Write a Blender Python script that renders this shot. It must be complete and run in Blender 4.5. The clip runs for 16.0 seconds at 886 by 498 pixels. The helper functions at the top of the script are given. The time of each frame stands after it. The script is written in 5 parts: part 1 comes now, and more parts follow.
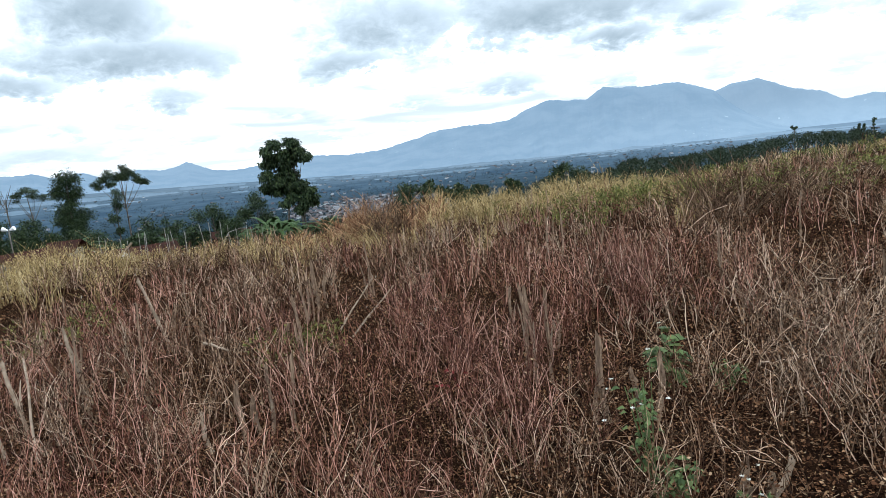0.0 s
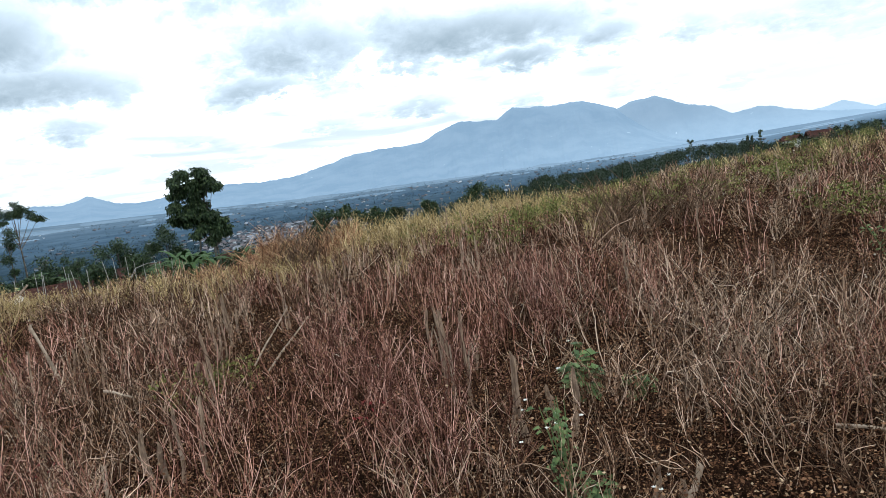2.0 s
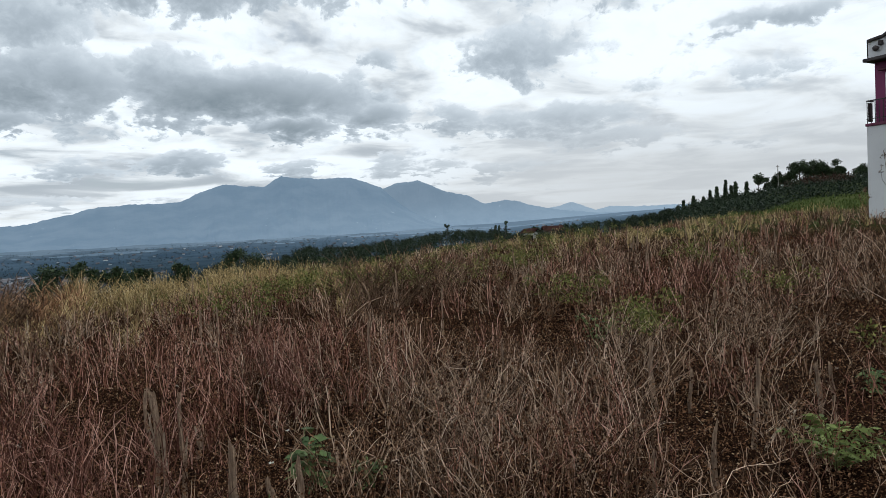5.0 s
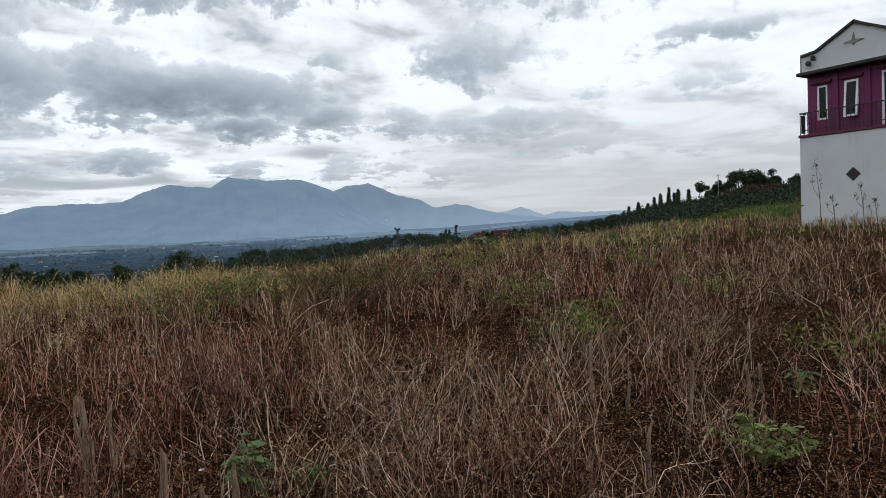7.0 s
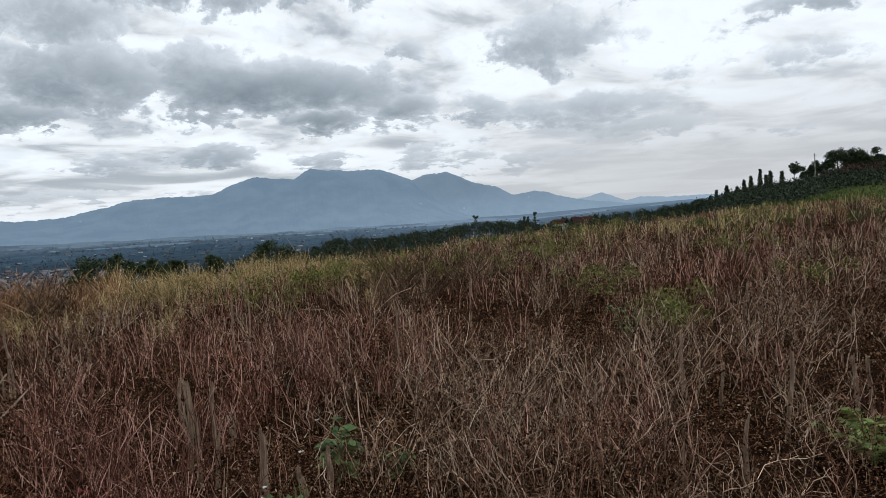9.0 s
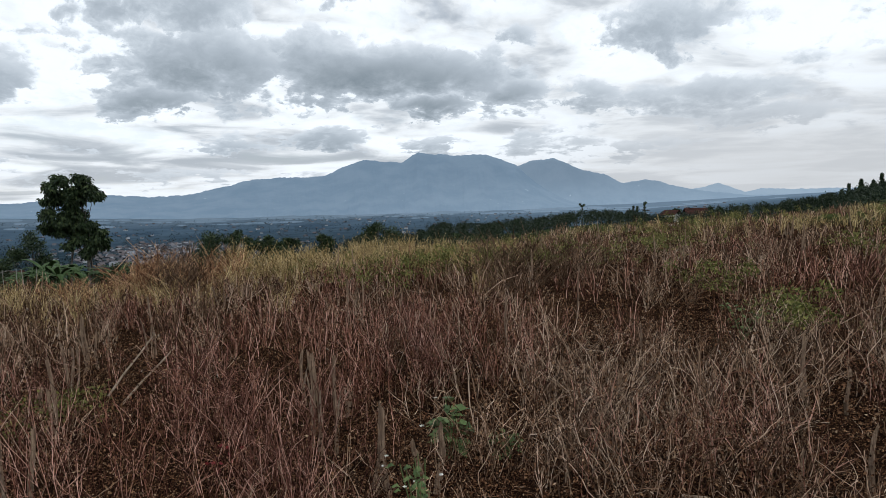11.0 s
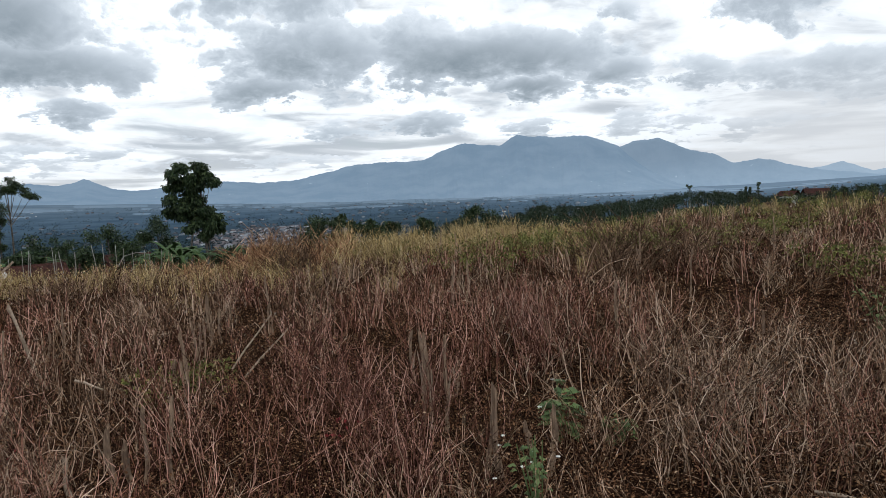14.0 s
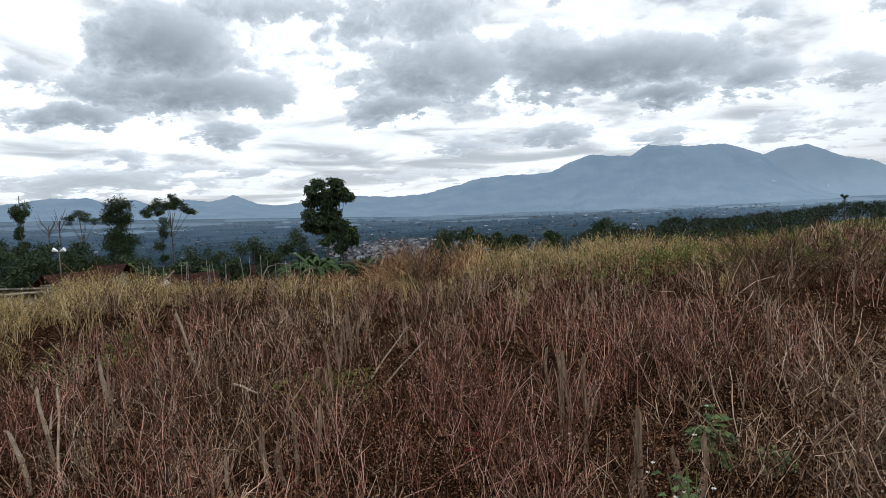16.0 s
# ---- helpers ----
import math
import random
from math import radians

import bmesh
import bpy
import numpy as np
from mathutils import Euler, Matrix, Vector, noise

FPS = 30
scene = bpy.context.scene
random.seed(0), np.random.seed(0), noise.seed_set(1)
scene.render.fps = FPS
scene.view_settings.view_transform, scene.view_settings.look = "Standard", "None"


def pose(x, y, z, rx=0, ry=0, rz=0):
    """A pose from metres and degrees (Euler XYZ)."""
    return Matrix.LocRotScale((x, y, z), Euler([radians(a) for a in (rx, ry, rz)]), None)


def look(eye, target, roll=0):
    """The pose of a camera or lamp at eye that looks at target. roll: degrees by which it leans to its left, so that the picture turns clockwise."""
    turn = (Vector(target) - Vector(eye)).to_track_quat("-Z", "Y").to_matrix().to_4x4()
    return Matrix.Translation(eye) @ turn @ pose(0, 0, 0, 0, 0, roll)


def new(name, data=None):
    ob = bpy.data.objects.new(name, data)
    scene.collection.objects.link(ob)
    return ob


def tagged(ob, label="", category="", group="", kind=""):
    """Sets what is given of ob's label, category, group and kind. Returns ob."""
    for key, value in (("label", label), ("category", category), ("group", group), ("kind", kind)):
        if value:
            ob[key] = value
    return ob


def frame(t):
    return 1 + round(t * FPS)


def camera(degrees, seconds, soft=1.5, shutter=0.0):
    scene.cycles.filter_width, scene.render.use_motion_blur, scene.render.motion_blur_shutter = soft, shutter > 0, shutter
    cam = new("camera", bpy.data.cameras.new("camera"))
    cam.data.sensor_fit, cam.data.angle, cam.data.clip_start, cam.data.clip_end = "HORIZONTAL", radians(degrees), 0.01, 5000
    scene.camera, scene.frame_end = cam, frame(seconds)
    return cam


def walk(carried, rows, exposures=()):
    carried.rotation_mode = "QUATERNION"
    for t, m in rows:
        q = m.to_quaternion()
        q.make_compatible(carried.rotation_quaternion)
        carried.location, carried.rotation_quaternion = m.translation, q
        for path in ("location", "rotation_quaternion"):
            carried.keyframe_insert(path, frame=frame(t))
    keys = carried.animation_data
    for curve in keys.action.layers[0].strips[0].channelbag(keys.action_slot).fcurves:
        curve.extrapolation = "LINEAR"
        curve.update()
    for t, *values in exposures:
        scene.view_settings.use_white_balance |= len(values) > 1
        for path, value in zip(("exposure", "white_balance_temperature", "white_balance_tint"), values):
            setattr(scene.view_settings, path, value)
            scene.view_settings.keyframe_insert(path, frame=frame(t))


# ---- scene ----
cam = camera(67.09, 16.0, 0.85)
EYE = 1.5
EXPOSURES = [(0, 0.82, 6150, 6), (2.0, 0.82, 6150, 6), (2.5, 0.69, 6200, 6), (3.0, 0.38, 6250, 4), (5.0, -0.02, 6450, 8), (9.0, -0.09, 6500, 10), (11.0, 0.0, 6500, 10), (14.0, 0.14, 6500, 10), (16, 0.12, 6500, 10)]
ROWS = [
    (0.00, 0.000, 0.000, -0.000, -0.00, -7.80, 6.20),
    (0.50, 0.010, 0.006, 0.004, -1.48, -7.64, 6.85),
    (1.00, 0.022, 0.011, 0.005, -2.62, -7.39, 6.99),
    (1.50, 0.035, 0.020, 0.010, -4.79, -7.26, 7.66),
    (2.00, 0.053, 0.027, 0.014, -7.10, -6.78, 8.25),
    (2.50, 0.092, 0.045, 0.020, -11.07, -5.82, 9.41),
    (3.00, 0.137, 0.084, 0.023, -15.98, -4.41, 9.10),
    (3.50, 0.161, 0.108, 0.016, -19.62, -4.01, 7.17),
    (4.00, 0.177, 0.107, 0.014, -21.88, -3.68, 4.93),
    (4.50, 0.200, 0.121, 0.015, -24.61, -3.05, 3.48),
    (5.00, 0.223, 0.126, 0.014, -27.78, -2.63, 3.14),
    (6.25, 0.261, 0.113, 0.009, -32.42, -2.23, 2.58),
    (7.50, 0.264, 0.112, 0.006, -31.07, -2.88, 2.56),
    (8.00, 0.260, 0.126, 0.007, -29.44, -3.31, 2.66),
    (8.50, 0.244, 0.126, 0.008, -27.61, -3.39, 2.83),
    (9.00, 0.227, 0.122, 0.014, -25.29, -3.23, 3.39),
    (10.25, 0.163, 0.071, 0.033, -19.44, -3.63, 2.60),
    (11.50, 0.111, 0.046, 0.042, -14.62, -4.34, 1.65),
    (12.00, 0.103, 0.062, 0.040, -13.13, -4.43, 2.07),
    (12.50, 0.094, 0.073, 0.038, -11.76, -4.32, 2.65),
    (13.00, 0.080, 0.086, 0.039, -10.23, -4.33, 2.68),
    (13.50, 0.065, 0.077, 0.028, -8.64, -4.79, 2.47),
    (14.00, 0.056, 0.071, 0.031, -7.93, -5.20, 2.35),
    (14.50, 0.042, 0.085, 0.038, -5.85, -4.77, 1.65),
    (15.00, 0.014, 0.054, 0.056, -2.88, -4.02, 3.20),
    (15.50, -0.002, 0.059, 0.057, 0.12, -3.83, 3.17),
    (16.00, -0.019, 0.069, 0.055, 2.80, -3.63, 2.80),
]
walk(cam, [(t, pose(x, y, EYE + z, 90 + pitch, 0, yaw) @ pose(0, 0, 0, 0, 0, -roll)) for t, x, y, z, yaw, pitch, roll in ROWS], EXPOSURES)

# ---------- world and light ----------
world = bpy.data.worlds.new("sky")
scene.world = world
world.use_nodes = True


class Net:
    """A short hand for node trees."""

    def __init__(self, tree):
        self.tree = tree
        tree.nodes.clear()

    def add(self, kind, inputs=None, **props):
        n = self.tree.nodes.new(kind)
        for k, v in props.items():
            if k == "ramp":
                cr = n.color_ramp
                while len(cr.elements) < len(v):
                    cr.elements.new(0.5)
                for e, (p, c) in zip(cr.elements, v):
                    e.position, e.color = p, (*c, 1)
            elif k == "op":
                n.operation = v
            elif k == "blend":
                n.data_type, n.blend_type = "RGBA", v
            elif k == "noise_dimensions":
                n.noise_dimensions = v
            elif k == "feature":
                n.feature = v
            elif k == "sky_type":
                n.sky_type = v
            elif k == "clamp":
                n.use_clamp = v
        for k, v in (inputs or {}).items():
            s = n.inputs[k]
            if isinstance(v, bpy.types.NodeSocket):
                self.tree.links.new(v, s)
            else:
                s.default_value = v
        return n

    def m(self, op, a, b=0.0, c=None):
        d = {0: a, 1: b}
        if c is not None:
            d[2] = c
        return self.add("ShaderNodeMath", d, op=op).outputs[0]

    def mix(self, f, a, b, blend="MIX"):
        return self.add("ShaderNodeMix", {0: f, 6: a, 7: b}, blend=blend).outputs[2]

    def noise(self, vec, scale, detail=4.0, rough=0.55, dist=0.0):
        return self.add("ShaderNodeTexNoise", {"Vector": vec, "Scale": scale, "Detail": detail, "Roughness": rough, "Distortion": dist}).outputs[0]

    def ramp(self, f, stops):
        return self.add("ShaderNodeValToRGB", {0: f}, ramp=stops).outputs[0]

    def smooth(self, f, lo, hi):
        n = self.add("ShaderNodeMapRange", {0: f, 1: lo, 2: hi, 3: 0.0, 4: 1.0})
        n.interpolation_type = "SMOOTHSTEP"
        return n.outputs[0]


SUN_AZ, SUN_EL = 165.0, 60.0
net = Net(world.node_tree)
way = net.add("ShaderNodeTexCoord").outputs["Generated"]
xyz = net.add("ShaderNodeSeparateXYZ", {0: way})
dx, dy, dz = xyz.outputs[0], xyz.outputs[1], xyz.outputs[2]
azim = net.m("MULTIPLY", net.m("ARCTAN2", dx, dy), 57.2958)
elev = net.m("MULTIPLY", net.m("ARCSINE", dz), 57.2958)
# broken cloud, flattened towards the horizon
lift = net.m("LOGARITHM", net.m("ADD", net.m("MAXIMUM", elev, 0.0), 3.0), 2.71828)
layer = net.add("ShaderNodeCombineXYZ", {0: net.m("MULTIPLY", azim, 0.085), 1: net.m("MULTIPLY", lift, 1.9), 2: 0.35}).outputs[0]
n_big = net.noise(layer, 1.1, 5, 0.55, 0.3)
n_mid = net.noise(layer, 3.2, 7, 0.6, 0.35)
n_fine = net.noise(layer, 9.0, 6, 0.62, 0.3)
# rounded cottony lobes
wob = net.add("ShaderNodeVectorMath", {0: layer, 1: net.add("ShaderNodeCombineXYZ", {0: net.m("MULTIPLY", n_mid, 0.45), 1: net.m("MULTIPLY", n_fine, 0.35), 2: 0.0}).outputs[0]}, op="ADD").outputs[0]
lobe = net.add("ShaderNodeTexVoronoi", {"Vector": wob, "Scale": 5.0, "Smoothness": 0.5, "Detail": 2.0, "Roughness": 0.55}, feature="SMOOTH_F1").outputs["Distance"]
puffs = net.m("SUBTRACT", 0.42, lobe)
warp = net.m("ADD", net.m("MULTIPLY", net.m("SUBTRACT", n_mid, 0.5), 3.2), net.m("MULTIPLY", net.m("SUBTRACT", n_fine, 0.5), 1.2))
warp2 = net.m("ADD", net.m("MULTIPLY", net.m("SUBTRACT", n_big, 0.5), 5.0), net.m("MULTIPLY", net.m("SUBTRACT", n_fine, 0.5), 3.0))
# the banks: azimuth, height, half width, half height, weight
BANKS = [(-24.4, 13.2, 4.7, 2.9, 1.0), (-23.4, 9.9, 8.4, 1.6, 0.95), (-31.0, 8.0, 3.2, 0.8, 0.9), (-34.5, 10.7, 2.2, 1.4, 0.6), (-4.4, 15.2, 6.3, 2.2, 0.6), (-16.0, 16.4, 10.0, 1.2, 0.4), (-2.7, 11.3, 7.8, 2.7, 0.8), (-6.2, 8.5, 4.1, 1.0, 0.8), (5.8, 12.2, 4.8, 2.2, 0.65), (12.7, 10.7, 8.6, 2.1, 1.0), (15.6, 8.0, 3.6, 0.9, 1.0), (23.1, 8.9, 2.8, 1.2, 0.7),
         (23.0, 13.4, 2.2, 0.9, 0.5), (29.3, 8.4, 2.4, 1.2, 0.6), (26.0, 4.5, 5.2, 1.4, 0.5), (7.0, 5.5, 3.8, 0.9, 0.65), (-1.1, 5.2, 3.4, 0.7, 0.5), (-20.2, 6.8, 2.8, 1.0, 0.7), (-12.6, 4.9, 2.3, 0.6, 0.45), (-27.8, 4.9, 1.8, 0.8, 0.55), (-22.9, 3.9, 11.0, 0.6, 0.4), (-3.6, 2.7, 12.0, 0.8, 0.35), (-30.0, 3.0, 9.0, 1.1, 0.55), (-8.7, 7.4, 2.9, 0.7, 0.5), (16.0, 4.8, 3.9, 0.7, 0.5),
         (35.0, 13.3, 5.0, 2.4, 0.6), (37.6, 7.7, 8.0, 1.4, 0.6), (42.5, 5.9, 5.1, 0.9, 0.55), (55.5, 13.6, 4.8, 0.7, 0.65), (32.7, 4.0, 7.7, 0.8, 0.4), (53.7, 5.0, 8.0, 1.0, 0.3), (52.0, 9.6, 6.5, 0.9, 0.3), (8, 19, 16, 2.2, 0.7), (-30, 19, 9, 2.0, 0.6), (44, 18, 9, 2.0, 0.6)]
bank, under = 0.0, 0.0
azw, elw = net.m("ADD", azim, warp2), net.m("ADD", elev, warp)
for a, e, wa, we, k in BANKS:
    qa = net.m("MULTIPLY", net.m("SUBTRACT", azw, a), 1 / wa)
    qe = net.m("MULTIPLY", net.m("SUBTRACT", elw, e), 1 / we)
    q = net.m("ADD", net.m("MULTIPLY", qa, qa), net.m("MULTIPLY", qe, qe))
    body = net.m("MULTIPLY", net.m("EXPONENT", net.m("MULTIPLY", q, -0.8)), k)
    bank = net.m("MAXIMUM", body, bank)
    under = net.m("ADD", net.m("MULTIPLY", body, net.m("MULTIPLY", qe, -0.3)), under)
thick = net.m("ADD", net.m("MULTIPLY", bank, 1.15), net.m("MULTIPLY", net.m("SUBTRACT", n_big, 0.5), 0.9))
thick = net.m("ADD", thick, net.m("MULTIPLY", net.m("SUBTRACT", n_mid, 0.5), 0.95))
thick = net.m("ADD", thick, net.m("MULTIPLY", net.m("SUBTRACT", n_fine, 0.5), 0.45))
thick = net.m("ADD", thick, net.m("MULTIPLY", puffs, 0.35))
thick = net.m("SUBTRACT", thick, 0.1)
veil = net.m("MULTIPLY", net.smooth(azim, 20.0, 46.0), 0.05)
thick = net.m("ADD", net.m("MULTIPLY", thick, net.m("SUBTRACT", 1.0, net.m("MULTIPLY", net.smooth(azim, 20.0, 46.0), 0.4))), veil)
edge_ = net.smooth(thick, -0.02, 0.16)
dark_ = net.m("ADD", net.m("MULTIPLY", net.m("SUBTRACT", thick, 0.06), 0.82), net.m("ADD", net.m("MULTIPLY", under, 0.8), net.m("MULTIPLY", puffs, -0.2)))
dark_ = net.m("ADD", dark_, net.m("MULTIPLY", net.m("SUBTRACT", n_fine, 0.5), 0.25))
cloud = net.ramp(dark_, [(0.0, (0.77, 0.84, 0.92)), (0.16, (0.61, 0.685, 0.762)), (0.36, (0.452, 0.52, 0.592)), (0.66, (0.33, 0.39, 0.448)), (1.0, (0.235, 0.29, 0.34))])
# a thin streaked layer behind the banks, denser towards the horizon
high_ = net.add("ShaderNodeCombineXYZ", {0: net.m("ADD", net.m("MULTIPLY", azim, 0.06), net.m("MULTIPLY", elev, 0.05)), 1: net.m("MULTIPLY", lift, 2.5), 2: 4.2}).outputs[0]
n_wisp = net.noise(high_, 2.0, 6, 0.5, 0.35)
wisp = net.m("ADD", net.m("SUBTRACT", n_wisp, 0.5), net.m("ADD", net.m("MULTIPLY", net.smooth(elev, 10.0, 2.5), 0.10), net.m("MULTIPLY", net.smooth(azim, 16.0, 40.0), 0.05)))
thin = net.ramp(net.m("MULTIPLY", net.smooth(wisp, -0.04, 0.24), net.m("SUBTRACT", 1.0, net.m("MULTIPLY", net.smooth(azim, 16.0, 40.0), 0.25))), [(0.0, (0.98, 1.06, 1.14)), (0.4, (0.85, 0.905, 0.955)), (0.75, (0.59, 0.645, 0.705)), (1.0, (0.45, 0.505, 0.565))])
cloud = net.mix(edge_, thin, cloud)
nishita = net.add("ShaderNodeTexSky", sky_type="NISHITA")
nishita.sun_disc = False
nishita.sun_elevation, nishita.sun_rotation = radians(SUN_EL), radians(SUN_AZ)
blue = net.mix(1.0, nishita.outputs[0], (0.10, 0.10, 0.10, 1), "MULTIPLY")
gap = net.smooth(thick, -0.1, -0.6)
sky = net.mix(net.m("MULTIPLY", gap, 0.22), cloud, blue)
# pale murk low over the horizon, greyer to the east
low = net.m("MULTIPLY", net.smooth(elev, 11.0, 1.5), net.smooth(azim, 12.0, 46.0))
band = net.m("MULTIPLY", net.smooth(elev, 5.0, 1.5), 0.25)
sky = net.mix(band, sky, (0.70, 0.715, 0.735, 1))
sky = net.mix(net.m("MULTIPLY", low, 0.75), sky, (0.575, 0.60, 0.63, 1))
bg = net.add("ShaderNodeBackground", {0: sky, 1: 1.0})
out = net.add("ShaderNodeOutputWorld", {0: bg.outputs[0]})

sun = new("sun", bpy.data.lights.new("sun", "SUN"))
sun.data.energy, sun.data.angle, sun.data.color = 0.85, radians(20), (1.0, 0.96, 0.9)
sun.matrix_world = look((0, 0, 50), (-math.sin(radians(SUN_AZ)) * 50, -math.cos(radians(SUN_AZ)) * 50, 50 - 50 * math.tan(radians(SUN_EL))))

# ---------- materials ----------


def material(name, colour, rough=0.8, bump=0.0, bump_scale=20.0, spec=0.3, metal=0.0):
    """colour: a function of the net that gives a colour socket, or a plain colour."""
    mat = bpy.data.materials.new(name)
    mat.use_nodes = True
    nt = Net(mat.node_tree)
    col = colour(nt) if callable(colour) else (*colour, 1)
    b = nt.add("ShaderNodeBsdfPrincipled", {"Base Color": col, "Roughness": rough, "Specular IOR Level": spec, "Metallic": metal})
    if bump:
        pos = nt.add("ShaderNodeTexCoord").outputs["Object"]
        h = nt.noise(pos, bump_scale, 5)
        bn = nt.add("ShaderNodeBump", {"Strength": bump, "Distance": 0.02, "Height": h})
        nt.tree.links.new(bn.outputs[0], b.inputs["Normal"])
    nt.add("ShaderNodeOutputMaterial", {0: b.outputs[0]})
    return mat


def where(nt):
    return nt.add("ShaderNodeNewGeometry").outputs["Position"]


def island(nt):
    return nt.add("ShaderNodeNewGeometry").outputs["Random Per Island"]


def stems_colour(stops, patch=0.5, scale=0.9, dark=0.55):
    """Colour by single stem, changed again in broad patches over the field."""
    def f(nt):
        a = nt.ramp(island(nt), stops)
        p = nt.noise(where(nt), scale, 3)
        k = nt.m("ADD", nt.m("MULTIPLY", nt.smooth(p, 0.3, 0.7), 1 - dark), dark)
        g = nt.add("ShaderNodeCombineColor", {0: k, 1: k, 2: k}).outputs[0]
        return nt.mix(patch, a, nt.mix(1.0, a, g, "MULTIPLY"))
    return f


def mottled(c1, c2, scale, c3=None, scale2=None):
    def f(nt):
        pos = nt.add("ShaderNodeTexCoord").outputs["Object"]
        c = nt.mix(nt.smooth(nt.noise(pos, scale, 5), 0.35, 0.65), (*c1, 1), (*c2, 1))
        if c3:
            c = nt.mix(nt.m("MULTIPLY", nt.smooth(nt.noise(pos, scale2, 4), 0.5, 0.7), 0.7), c, (*c3, 1))
        return c
    return f


def ground_colour(nt):
    pos = where(nt)
    x = nt.add("ShaderNodeSeparateXYZ", {0: pos})
    r = nt.add("ShaderNodeVectorMath", {0: pos}, op="LENGTH").outputs["Value"]
    # soil kept near black, so its colour also holds the shade of the gaps
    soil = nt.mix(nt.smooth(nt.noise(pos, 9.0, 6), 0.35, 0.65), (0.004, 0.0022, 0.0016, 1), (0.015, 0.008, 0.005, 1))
    # a carpet of small dead leaves, thin in places
    jitter = nt.add("ShaderNodeVectorMath", {0: nt.add("ShaderNodeTexNoise", {"Vector": pos, "Scale": 90.0}).outputs["Color"], 1: (0.012, 0.012, 0.012)}, op="MULTIPLY").outputs[0]
    wob = nt.add("ShaderNodeVectorMath", {0: pos, 1: jitter}, op="ADD")
    cell = nt.add("ShaderNodeTexVoronoi", {"Vector": wob.outputs[0], "Scale": 85.0})
    tone = nt.add("ShaderNodeSeparateColor", {0: cell.outputs["Color"]}).outputs[0]
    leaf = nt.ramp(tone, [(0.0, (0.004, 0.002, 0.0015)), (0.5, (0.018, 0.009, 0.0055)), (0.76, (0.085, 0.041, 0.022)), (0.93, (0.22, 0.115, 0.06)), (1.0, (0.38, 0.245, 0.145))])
    # a dark edge left round each leaf, painted as shade between them
    shade_rim = nt.smooth(cell.outputs["Distance"], 0.55, 0.36)
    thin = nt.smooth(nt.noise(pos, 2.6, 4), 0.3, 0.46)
    soil = nt.mix(nt.m("MULTIPLY", shade_rim, thin), soil, leaf)
    grass = nt.mix(nt.smooth(nt.noise(pos, 0.12, 6), 0.35, 0.65), (0.03, 0.045, 0.014, 1), (0.062, 0.07, 0.028, 1))
    # distance haze laid into the plain's colour: bluer, then paler outward and eastward
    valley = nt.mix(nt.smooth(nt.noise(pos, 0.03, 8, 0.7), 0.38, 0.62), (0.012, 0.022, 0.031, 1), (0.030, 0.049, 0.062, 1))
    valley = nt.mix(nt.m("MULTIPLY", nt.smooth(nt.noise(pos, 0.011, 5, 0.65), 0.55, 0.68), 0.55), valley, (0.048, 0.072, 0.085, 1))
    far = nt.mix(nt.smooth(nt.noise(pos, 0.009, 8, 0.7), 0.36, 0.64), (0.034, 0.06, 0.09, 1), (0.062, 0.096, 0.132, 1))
    air_haze = nt.mix(nt.smooth(nt.noise(pos, 0.006, 6, 0.65), 0.35, 0.65), (0.08, 0.118, 0.158, 1), (0.12, 0.162, 0.205, 1))
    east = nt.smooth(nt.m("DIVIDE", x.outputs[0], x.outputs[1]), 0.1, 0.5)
    air_haze = nt.mix(nt.m("MULTIPLY", east, 0.7), air_haze, (0.15, 0.212, 0.28, 1))
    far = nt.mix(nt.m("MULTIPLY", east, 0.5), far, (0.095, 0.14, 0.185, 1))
    far = nt.mix(nt.smooth(r, 1500.0, 2900.0), far, air_haze)
    c = nt.mix(nt.smooth(r, 20.0, 34.0), soil, grass)
    plot = nt.mix(nt.smooth(nt.noise(pos, 0.6, 5), 0.4, 0.6), (0.026, 0.016, 0.014, 1), (0.06, 0.035, 0.03, 1))
    c = nt.mix(nt.m("MULTIPLY", nt.m("MULTIPLY", nt.smooth(r, 20.0, 26.0), nt.smooth(r, 75.0, 62.0)), nt.smooth(x.outputs[0], 2.0, -3.0)), c, plot)
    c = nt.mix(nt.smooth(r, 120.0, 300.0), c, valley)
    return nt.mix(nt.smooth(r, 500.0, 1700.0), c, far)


M_GROUND = material("field_soil_hazed_plain", ground_colour, 1.0, 0.3, 30, 0.0)
M_RED = material("russet_stems", stems_colour([(0, (0.022, 0.0085, 0.006)), (0.4, (0.092, 0.036, 0.025)), (0.72, (0.33, 0.15, 0.106)), (1, (0.78, 0.48, 0.38))]), 0.75, spec=0.04)
M_TAN = material("dry_stems", stems_colour([(0, (0.018, 0.010, 0.0065)), (0.4, (0.082, 0.046, 0.028)), (0.72, (0.30, 0.186, 0.12)), (1, (0.77, 0.57, 0.43))]), 0.75, spec=0.04)
M_BRUSH = material("bleached_brush", stems_colour([(0, (0.09, 0.06, 0.04)), (0.5, (0.36, 0.25, 0.17)), (1, (0.80, 0.62, 0.48))], 0.4), 0.75, spec=0.04)
M_PINK = material("pink_brush", stems_colour([(0, (0.025, 0.010, 0.0075)), (0.4, (0.105, 0.044, 0.032)), (0.72, (0.31, 0.15, 0.113)), (1, (0.72, 0.46, 0.375))], 0.4), 0.75, spec=0.04)
M_STRAW = material("straw_brush", stems_colour([(0, (0.03, 0.018, 0.012)), (0.4, (0.13, 0.083, 0.056)), (0.72, (0.36, 0.25, 0.175)), (1, (0.78, 0.62, 0.49))], 0.4), 0.75, spec=0.04)
